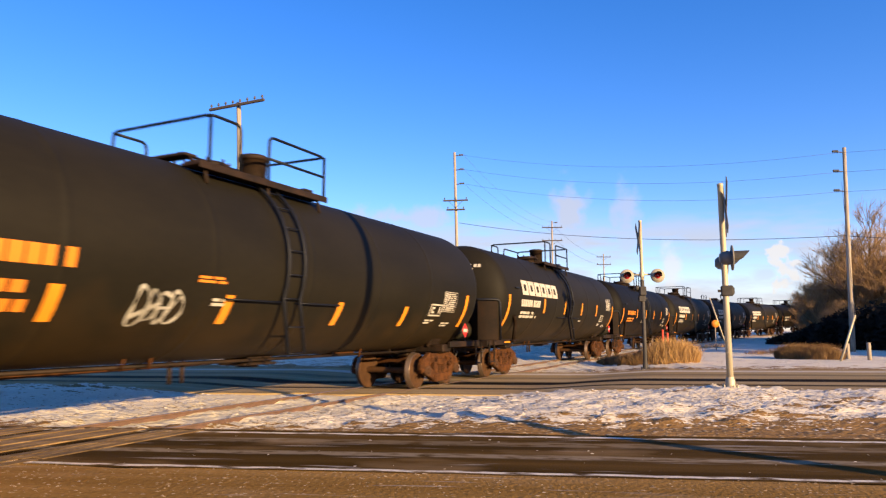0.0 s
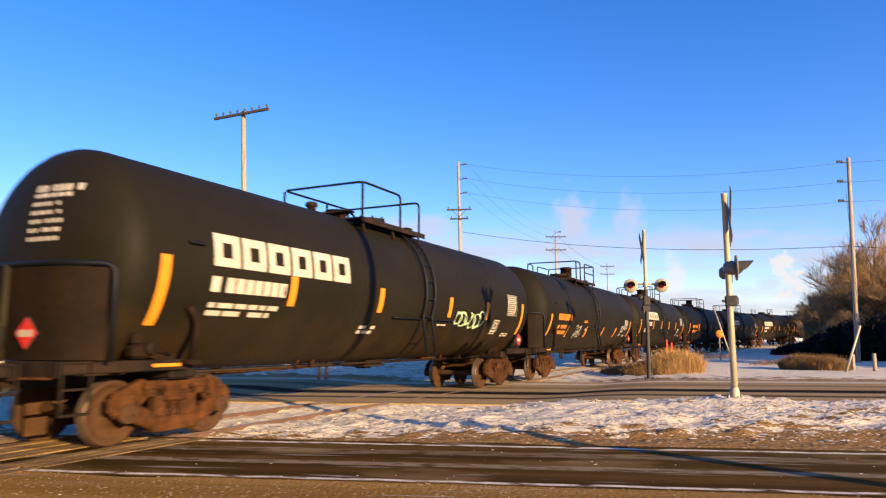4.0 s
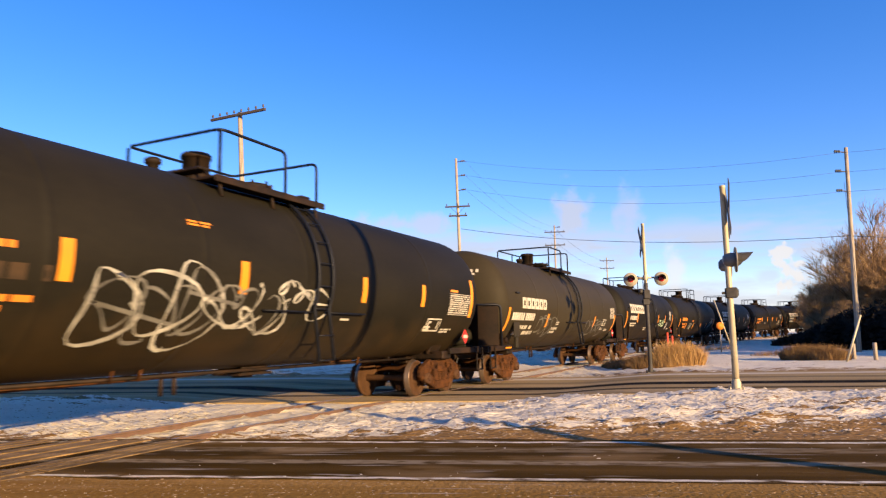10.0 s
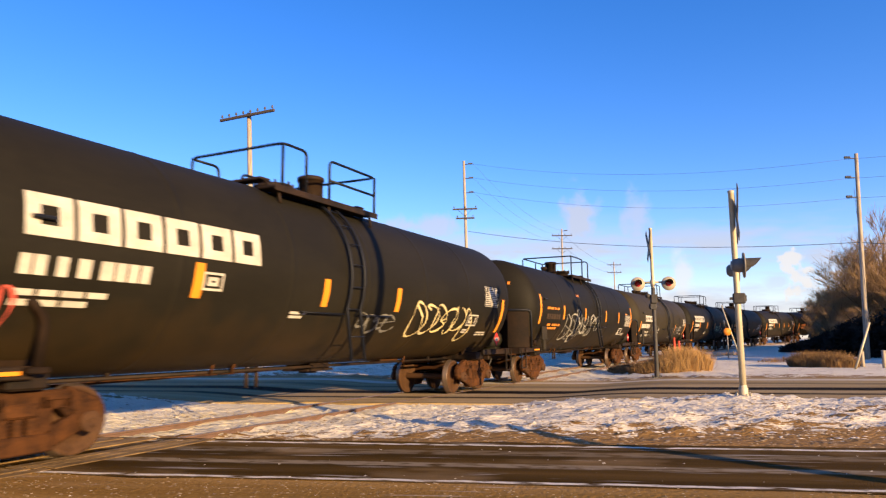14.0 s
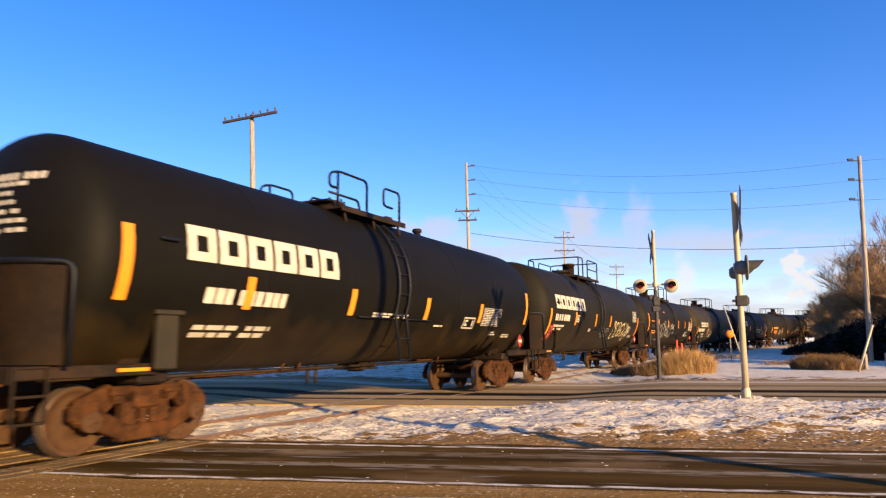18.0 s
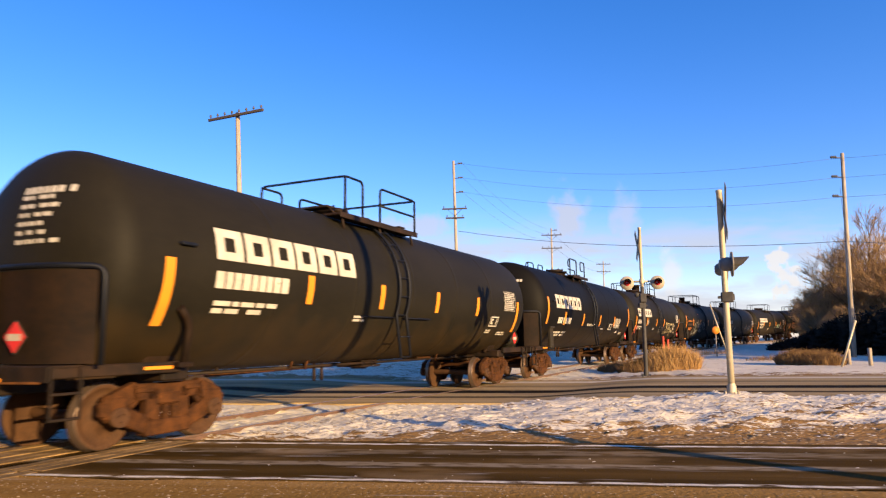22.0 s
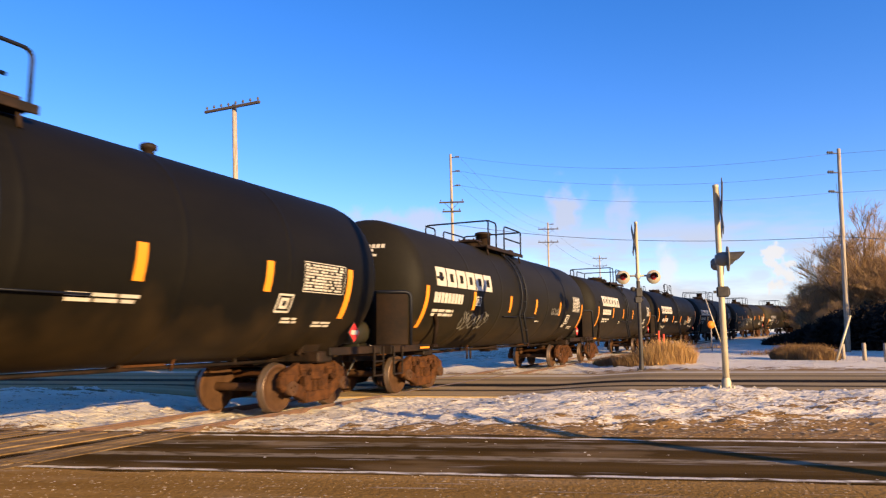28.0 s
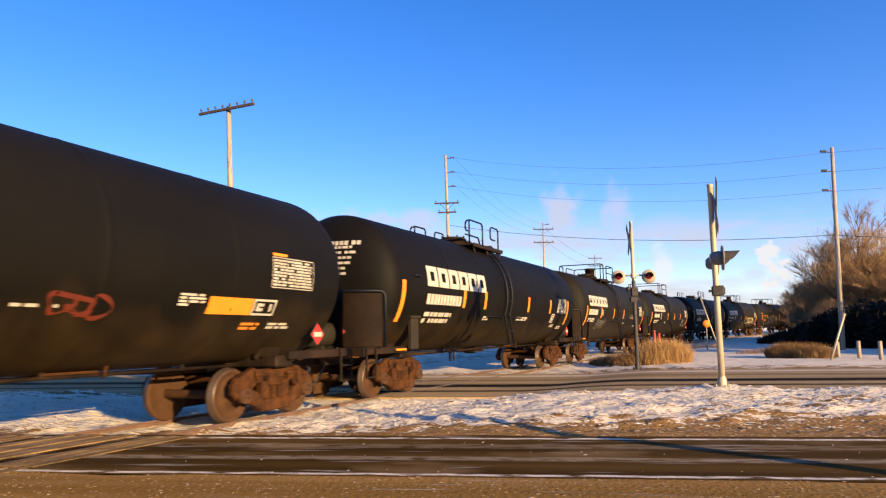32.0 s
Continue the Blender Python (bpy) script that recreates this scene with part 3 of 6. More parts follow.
def asphalt(name, base, second, scratch, streak, worn, lines=(), gritty=60, relief=0.012):
    """Road surface: streaks along the road, salt and grime; lines: (metres across, half width, strength)."""
    m = bpy.data.materials.new(name)
    m.use_nodes = True
    nt = m.node_tree
    b = nt.nodes["Principled BSDF"]
    b.inputs["Roughness"].default_value = 0.9
    b.inputs["Specular IOR Level"].default_value = 0.02
    tc = nt.nodes.new("ShaderNodeTexCoord")
    # x along the road, y square to it
    dx, dy = nt.nodes.new("ShaderNodeVectorMath"), nt.nodes.new("ShaderNodeVectorMath")
    for d, w in ((dx, ROAD_DIR), (dy, ROAD_OUT)):
        d.operation = "DOT_PRODUCT"
        d.inputs[1].default_value = w
        nt.links.new(tc.outputs["Object"], d.inputs[0])
    comb = nt.nodes.new("ShaderNodeCombineXYZ")
    nt.links.new(dx.outputs["Value"], comb.inputs[0])
    nt.links.new(dy.outputs["Value"], comb.inputs[1])

    def noise_node(scale, detail, sx, sy):
        mp = nt.nodes.new("ShaderNodeMapping")
        mp.inputs["Scale"].default_value = (sx, sy, 1)
        nt.links.new(comb.outputs[0], mp.inputs[0])
        n = nt.nodes.new("ShaderNodeTexNoise")
        n.inputs["Scale"].default_value, n.inputs["Detail"].default_value = scale, detail
        nt.links.new(mp.outputs[0], n.inputs["Vector"])
        return n.outputs[0]

    def ranged(v, lo, hi, a=0.0, c=1.0):
        n = nt.nodes.new("ShaderNodeMapRange")
        n.inputs["From Min"].default_value, n.inputs["From Max"].default_value = lo, hi
        n.inputs["To Min"].default_value, n.inputs["To Max"].default_value = a, c
        nt.links.new(v, n.inputs["Value"])
        return n.outputs[0]

    def mixed(f, a, c):
        n = nt.nodes.new("ShaderNodeMixRGB")
        nt.links.new(f, n.inputs[0])
        for i, v in ((1, a), (2, c)):
            if isinstance(v, tuple):
                n.inputs[i].default_value = (*v, 1)
            else:
                nt.links.new(v, n.inputs[i])
        return n.outputs[0]

    def arith(op, a, c, d=None):
        n = nt.nodes.new("ShaderNodeMath")
        n.operation = op
        for i, v in enumerate((a, c, d)):
            if v is None:
                continue
            if isinstance(v, (int, float)):
                n.inputs[i].default_value = v
            else:
                nt.links.new(v, n.inputs[i])
        return n.outputs[0]

    grain = noise_node(gritty, 5, 1, 1)
    band = noise_node(1.0, 5, 0.12, 2.2)
    blot = noise_node(0.9, 5, 0.5, 1.0)
    col = mixed(ranged(band, 0.35, 0.68), base, second)
    col = mixed(ranged(grain, 0.3, 0.75, 0.0, 0.45), col, tuple(c * 0.5 for c in base))
    salt = noise_node(2.0, 6, 0.3, 3.5)
    col = mixed(ranged(salt, 0.62, 0.74, 0.0, scratch), col, (0.46, 0.42, 0.36))
    col = mixed(ranged(blot, 0.55, 0.75, 0.0, streak), col, (0.32, 0.205, 0.095))
    wear = noise_node(2.4, 6, 1.2, 3.0)
    for where, half, much, colour in lines:
        wob = arith("MULTIPLY_ADD", noise_node(1.5, 4, 1.0, 0.2), 0.16, where - 0.08)
        d = arith("ABSOLUTE", arith("SUBTRACT", dy.outputs["Value"], wob), 0.0)
        edge = ranged(d, half, half * 0.55)
        f = arith("MULTIPLY", edge, ranged(wear, worn, worn + 0.16, 0.0, much))
        col = mixed(f, col, colour)
    nt.links.new(col, b.inputs["Base Color"])
    bp = nt.nodes.new("ShaderNodeBump")
    bp.inputs["Strength"].default_value, bp.inputs["Distance"].default_value = 0.7, relief
    nt.links.new(grain, bp.inputs["Height"])
    nt.links.new(bp.outputs[0], b.inputs["Normal"])
    return m


def road_strip(name, lo, hi, x0, x1, z, mat, label, wobble=0.0, thick=0.12):
    """A slab of road between two distances square to it, with ragged long edges."""
    s = Shape()
    n = int((x1 - x0) / 0.5)

    def at(u, v):
        a = x0 + (x1 - x0) * u
        w = lo + (hi - lo) * v
        if wobble and v in (0.0, 1.0):
            w += noise.noise(Vector((a * 0.8, v * 9, 2.0))) * wobble + noise.noise(Vector((a * 3, v * 9, 5.0))) * wobble * 0.5
        p = ROAD_DIR * a + ROAD_OUT * w
        return (p.x, p.y, z(p.x, p.y))

    s.sheet(n, 12, at)
    m = len(s.v)
    s.sheet(n, 1, lambda u, v: Vector(at(u, 1.0)) - Vector((0, 0, thick * v)))
    s.sheet(n, 1, lambda u, v: Vector(at(u, 0.0)) - Vector((0, 0, thick * (1 - v))))
    ob = new(name, s.mesh(name, mat))
    tagged(ob, label, "road", kind="structure")
    return ob


build_ground()
M_LANE = asphalt("lane_asphalt", (0.050, 0.027, 0.0056), (0.120, 0.066, 0.016), 0.8, 0.6, 0.36, (
    (9.86, 0.075, 1.0, (0.70, 0.62, 0.48)), (9.2, 0.22, 0.25, (0.42, 0.34, 0.23)), (8.3, 0.16, 0.45, (0.42, 0.34, 0.23)), (7.36, 0.06, 1.0, (0.66, 0.58, 0.45)), (6.9, 0.10, 0.35, (0.6, 0.56, 0.5))))
M_SHOULDER = asphalt("sandy_lane_asphalt", (0.225, 0.12, 0.028), (0.34, 0.19, 0.056), 0.55, 0.6, 0.45, (), 18, 0.022)
M_BROAD = asphalt("second_road_asphalt", (0.29, 0.20, 0.09), (0.46, 0.34, 0.18), 0.6, 0.4, 0.2, (
    (18.1, 0.3, 1.0, (0.05, 0.035, 0.02)), (19.9, 0.7, 1.0, (0.014, 0.011, 0.008)), (22.2, 0.5, 0.5, (0.06, 0.045, 0.03)), (24.2, 0.5, 0.6, (0.62, 0.56, 0.46))))
road_strip("road_lane", 7.22, ROAD_A[1], -140, 160, lambda x, y: 0.0, M_LANE, "dark asphalt lane with worn white snow and salt lines", 0.12)
road_strip("road_shoulder", ROAD_A[0], 7.22, -140, 160, lambda x, y: 0.0, M_SHOULDER, "brown sand-covered asphalt lane with salt streaks")
road_strip("road_second", ROAD_B[0], ROAD_B[1], -60, 140, lambda x, y: max(lie(x, y), -0.02) + 0.006, M_BROAD, "tan dirty asphalt road with dark lines along it", 0.35)


# ---- railway ----
def build_railway():
    for side, nm in ((-0.7175 - 0.036, "rail"), (0.7175 + 0.036, "rail")):
        s = Shape()
        pts = np.arange(-200, 300, 1.0)
        prof = [(-0.07, -0.17), (0.07, -0.17), (0.07, -0.155), (0.012, -0.13), (0.012, -0.04), (0.036, -0.03), (0.036, -0.004), (0.028, 0.0), (-0.028, 0.0), (-0.036, -0.004), (-0.036, -0.03), (-0.012, -0.04), (-0.012, -0.13), (-0.07, -0.155)]
        k = len(prof)
        for q in pts:
            for a, b in prof:
                p = on_line(float(q), side + a)
                s.v.append(p + Vector((0, 0, b)))
        for i in range(len(pts) - 1):
            for j in range(k):
                w = (j + 1) % k
                s.face((i * k + j, i * k + w, (i + 1) * k + w, (i + 1) * k + j), 1 if j in (6, 7, 8) else 0)
        ob = new("rail", s.mesh("rail", M_RAIL, M_RAILTOP))
        tagged(ob, "brown steel rail with a polished head", "rail", "rails of the track", "structure")
    # ties, sunk in snow and ballast
    tie = Shape().box((0, 0, -0.235), (0.22, 2.6, 0.14), chamfer=0.015).mesh("railway_tie", M_TIE)
    bed = new("track_bed")
    tagged(bed, "snowy stone ballast with dark wooden ties under the rails", "track bed", kind="structure")
    s = Shape()
    rnd = random.Random(4)
    cross = [(-2.6, -0.32), (-1.75, -0.2), (-0.9, -0.19), (-0.6, -0.2), (0.6, -0.2), (0.9, -0.19), (1.75, -0.2), (2.6, -0.32)]
    pts = np.concatenate([np.arange(-200, 0, 2.0), np.arange(0, 70, 0.5), np.arange(70, 300, 2.0)])
    for q in pts:
        for a, b in cross:
            s.v.append(on_line(float(q), a) + Vector((0, 0, b + rnd.uniform(-0.015, 0.02))))
    k = len(cross)
    for i in range(len(pts) - 1):
        for j in range(k - 1):
            s.face((i * k + j, (i + 1) * k + j, (i + 1) * k + j + 1, i * k + j + 1), 0, True)
    part("ballast", s, M_BALLAST, bed)
    for i in range(110):
        q = -4.0 + i * 0.55
        p = on_line(q)
        o = new("tie", tie)
        o.parent, o.location = bed, p
        o.rotation_euler = (0, 0, math.pi / 2 - float(np.interp(q, RAIL_S, RH)) + rnd.uniform(-0.01, 0.01))


M_BALLAST = material("snowy_ballast", (0.085, 0.065, 0.05), 0.95, second=(0.34, 0.31, 0.28), scale=2.4, fine=25, amount=0.6, bump=0.03)
build_railway()


def build_crossing():
    """Timber panels between and beside the rails where the near road crosses them."""
    ob = new("level_crossing")
    tagged(ob, "worn timber crossing planks let into the road between the rails", "level crossing", kind="structure")
    rnd = random.Random(9)
    for lo, hi, a0, a1 in ((-1.5, -0.83, -8.0, 10.0), (-0.6, 0.6, -8.0, 10.0), (0.83, 1.5, -8.0, 10.0)):
        n = max(2, round((hi - lo) / 0.24))
        for i in range(n):
            c = lo + (hi - lo) * (i + 0.5) / n
            # each plank runs along the rails from near road edge to far edge
            s0, s1 = -14.0, 14.0
            ss = [s for s in np.arange(-16, 16, 0.1) if ROAD_A[0] < across(*on_line(float(s), c)[:2]) < ROAD_A[1] - 0.05]
            s0, s1 = float(ss[0]), float(ss[-1])
            cuts = [s0 + (s1 - s0) * k / 6 for k in range(7)]
            for a, b in zip(cuts, cuts[1:]):
                p0, p1 = on_line(a + 0.015, c), on_line(b - 0.015, c)
                d = p1 - p0
                m = Matrix.Rotation(math.atan2(d.y, d.x), 3, "Z")
                sh = Shape().box((0, 0, 0), (d.length, (hi - lo) / n - 0.025, 0.12), m, chamfer=0.012)
                part("plank", sh, M_PLANK, ob, at=(p0 + p1) / 2 + Vector((0, 0, -0.05 + rnd.uniform(-0.006, 0.006))))


M_PLANK = material("crossing_plank", (0.085, 0.05, 0.017), 0.9, second=(0.30, 0.185, 0.07), scale=2.0, fine=24, amount=0.95, bump=0.006, tint=0.25)
build_crossing()


# ---- loose lumps on the verge ----
def lumps(name, label, category, mat, count, lo, hi, small, big, seed, lean, level=None, reach=(-13, 15)):
    """Clods that lie scattered between two distances from the road."""
    rnd = random.Random(seed)
    s = Shape()
    for i in range(count):
        a = rnd.uniform(*reach)
        w = lo + (hi - lo) * rnd.random() ** lean
        p = ROAD_DIR * a + ROAD_OUT * w
        if abs(track_side(p.x, p.y)) < 1.0:
            continue
        r = rnd.uniform(small, big) * rnd.uniform(0.5, 1.0)
        z = height(p.x, p.y) if level is None else level
        n = len(s.v)
        t = rnd.uniform(0, 6.283)
        long = rnd.uniform(1.0, 2.6)
        for k in range(4):
            q = t + k * 1.571 + rnd.uniform(-0.3, 0.3)
            s.v.append(Vector((p.x + r * math.cos(q) * long, p.y + r * math.sin(q), z + r * rnd.uniform(-0.15, 0.2))))
        s.v.append(Vector((p.x + rnd.uniform(-0.5, 0.5) * r * long, p.y + rnd.uniform(-0.3, 0.3) * r, z + r * rnd.uniform(0.35, 0.7))))
        for k in range(4):
            s.face((n + k, n + (k + 1) % 4, n + 4), 0, True)
    ob = new(name, s.mesh(name, mat))
    tagged(ob, label, category, kind="stuff")


M_CLOD = material("snow_clod", (0.80, 0.72, 0.58), 0.9, second=(0.46, 0.37, 0.25), scale=3, amount=0.7)
M_STONE = material("gravel_stone", (0.27, 0.18, 0.09), 0.9, second=(0.46, 0.35, 0.21), scale=6, amount=0.9)
lumps("snow_clods", "white crusted snow clods scattered on the roadside verge", "snow", M_CLOD, 9000, 10.9, 17.2, 0.012, 0.045, 5, 0.8)
lumps("gravel", "brown gravel thrown up along the edge of the road", "gravel", M_STONE, 9000, 9.95, 15.0, 0.008, 0.035, 6, 1.8)

lumps("road_grit", "pale grit and small stones strewn over the sandy lane", "gravel", M_STONE, 5000, 4.2, 7.25, 0.004, 0.016, 7, 1.0, 0.0, (-9, 9))
lumps("snow_crumbs", "small white snow crumbs lying on the road", "snow", M_CLOD, 260, 4.6, 9.9, 0.004, 0.014, 8, 1.0, 0.0, (-9, 12))


# ---- tank cars: x forward, y to the left, z up from the rail's head ----
R, ZC, HALF = 1.62, 2.72, 7.7  # tank radius, height of its axis, half its straight shell
HEAD, KNUCKLE = 0.76, 2.2  # depth of the dished ends and how tightly their rims turn
TOP = ZC + R
SIZES = {"small": (1.67, 2.645), "large": (1.72, 2.70)}


def set_size(size):
    """The tank's radius and the height of its axis for the cars built next."""
    global R, ZC, TOP
    R, ZC = SIZES[size]
    TOP = ZC + R



def skin(x, z, lift=0.006):
    """A point on the tank's right side, at x and height z."""
    r = R + lift
    a = math.asin(max(-0.999, min(0.999, (z - ZC) / r)))
    return Vector((x, -r * math.cos(a), ZC + r * math.sin(a)))


def decal(s, x0, x1, z0, z1, slot=0, lift=0.006, slant=0.0):
    n = max(1, int((z1 - z0) / 0.12))
    s.sheet(1, n, lambda u, v: skin(x0 + (x1 - x0) * u + slant * (v - 0.5), z0 + (z1 - z0) * v, lift), slot)
    return s


def head_point(y, z, lift=0.008, end=-1):
    q = min(0.995, math.hypot(y, z - ZC) / R)
    return Vector((end * (HALF + HEAD * (1 - q**KNUCKLE) ** (1 / KNUCKLE) + lift), y, z))


def tank_shape():
    prof = []
    for i in range(0, 11):
        a = math.pi / 2 * i / 10
        prof.append((max(R * math.sin(a) ** (2 / KNUCKLE), 0.001), -HALF - HEAD * max(0.0, math.cos(a)) ** (2 / KNUCKLE)))
    # weld seams stand a little proud
    for x in (-4.9, -2.45, 0.0, 2.45, 4.9):
        prof += [(R, x - 0.12), (R, x - 0.03), (R + 0.006, x - 0.012), (R + 0.006, x + 0.012), (R, x + 0.03), (R, x + 0.12)]
    for i in range(10, -1, -1):
        a = math.pi / 2 * i / 10
        prof.append((max(R * math.sin(a) ** (2 / KNUCKLE), 0.001), HALF + HEAD * max(0.0, math.cos(a)) ** (2 / KNUCKLE)))
    return Shape().lathe(prof, "x", (0, 0, ZC), 56)


def side_frame():
    """A cast truck side: top chord, sagging tension chord, columns, pedestals."""
    s = Shape()
    w = 0.15

    def bar(p, q, h, th=w):
        a, b = Vector((p[0], 0, p[1])), Vector((q[0], 0, q[1]))
        d = b - a
        m = Matrix.Rotation(-math.atan2(d.z, d.x), 3, "Y")
        s.box((a + b) / 2, (d.length + h * 0.5, th, h), m, chamfer=0.02)

    bar((-0.6, 0.77), (0.6, 0.77), 0.24)
    bar((-0.6, 0.78), (-0.96, 0.64), 0.27)
    bar((0.6, 0.78), (0.96, 0.64), 0.27)
    bar((-0.84, 0.5), (-0.34, 0.28), 0.25)
    bar((0.84, 0.5), (0.34, 0.28), 0.25)
    bar((-0.36, 0.25), (0.36, 0.26), 0.22, 0.22)
    for e in (-1, 1):
        bar((e * 0.3, 0.27), (e * 0.3, 0.78), 0.2)
        bar((e * 0.52, 0.7), (e * 0.64, 0.58), 0.1, 0.1)
        # raised ribs on the casting
        s.box((e * 0.45, -0.085, 0.8), (0.3, 0.03, 0.07), chamfer=0.01)
        s.box((e * 0.45, 0.085, 0.8), (0.3, 0.03, 0.07), chamfer=0.01)
    for e in (-1, 1):
        s.box((e * 0.889, 0, 0.58), (0.4, 0.2, 0.38), chamfer=0.06)
        s.box((e * 1.08, 0, 0.57), (0.12, 0.14, 0.22), chamfer=0.03)
    return s


def spring():
    """One coil spring of a truck."""
    prof = []
    for k in range(6):
        prof += [(0.055, 0.32 + k * 0.042), (0.075, 0.341 + k * 0.042)]
    return Shape().lathe(prof + [(0.055, 0.57)], "z", (0, 0, 0), 10)


def wheelset():
    s = Shape()
    for e in (-1, 1):
        y = e * 0.7175
        prof = [(0.001, y + e * 0.12), (0.13, y + e * 0.12), (0.15, y + e * 0.075), (0.30, y + e * 0.045), (0.375, y + e * 0.055), (0.39, y + e * 0.092), (WHEEL - 0.012, y + e * 0.095), (WHEEL, y + e * 0.082),
                (WHEEL + 0.002, y - e * 0.0), (WHEEL + 0.028, y - e * 0.02), (WHEEL + 0.024, y - e * 0.045), (WHEEL - 0.01, y - e * 0.05), (0.38, y - e * 0.045), (0.3, y - e * 0.0), (0.14, y - e * 0.03), (0.09, y - e * 0.03)]
        if e < 0:
            s.lathe(prof, "y", (0, 0, 0), 36, [0, 0, 0, 0, 0, 0, 1, 1, 1, 0, 0, 0, 0, 0, 0])
        else:
            s.lathe(prof[::-1], "y", (0, 0, 0), 36, [0, 0, 0, 0, 0, 0, 1, 1, 1, 0, 0, 0, 0, 0, 0])
    s.lathe([(0.085, -0.7), (0.075, 0.0), (0.085, 0.7)], "y", (0, 0, 0), 14)
    for e in (-1, 1):
        s.tube([(0, e * 0.8, 0), (0, e * 1.0, 0)], 0.075, 12)
        # bearing end cap with its three bolts
        s.tube([(0, e * 1.0, 0), (0, e * 1.16, 0)], 0.135, 16)
        for k in range(3):
            a = 2.094 * k
            s.tube([(0.06 * math.cos(a), e * 1.16, 0.06 * math.sin(a)), (0.06 * math.cos(a), e * 1.185, 0.06 * math.sin(a))], 0.018, 6)
    return s


ME_FRAME, ME_SPRING, ME_SET = side_frame().mesh("side_frame", M_RUST), spring().mesh("spring", M_RUST), wheelset().mesh("wheelset", M_WHEEL, M_TREAD)


def add_truck(car, x):
    s = Shape()
    s.box((0, 0, 0.66), (0.42, 2.2, 0.18), chamfer=0.03)
    s.tube([(0, 0, 0.7), (0, 0, 0.86)], 0.2, 14)
    for e in (-1, 1):
        s.box((e * 0.45, 0, 0.46), (0.1, 1.5, 0.1), chamfer=0.02)
        s.box((e * 0.42, 0.717, 0.46), (0.07, 0.09, 0.3), chamfer=0.02)
        s.box((e * 0.42, -0.717, 0.46), (0.07, 0.09, 0.3), chamfer=0.02)
    t = part("truck", s, M_RUST, car, "rust-brown four-wheel truck", (x, 0, 0))
    for e in (-1, 1):
        part("side_frame", ME_FRAME, None, t, at=(0, e * 1.0, 0))
        for x in (-0.17, 0.0, 0.17):
            part("spring", ME_SPRING, None, t, at=(x, e * 1.0, 0))
        part("wheelset", ME_SET, None, t, "rusty wheel pair with bright polished treads", (e * 0.889, 0, WHEEL))
    return t


def round_head(y):
    """How far back the curved shield at the rear end stands, y metres off the middle."""
    return -8.68 + 0.5 * abs(y / 1.56) ** 4


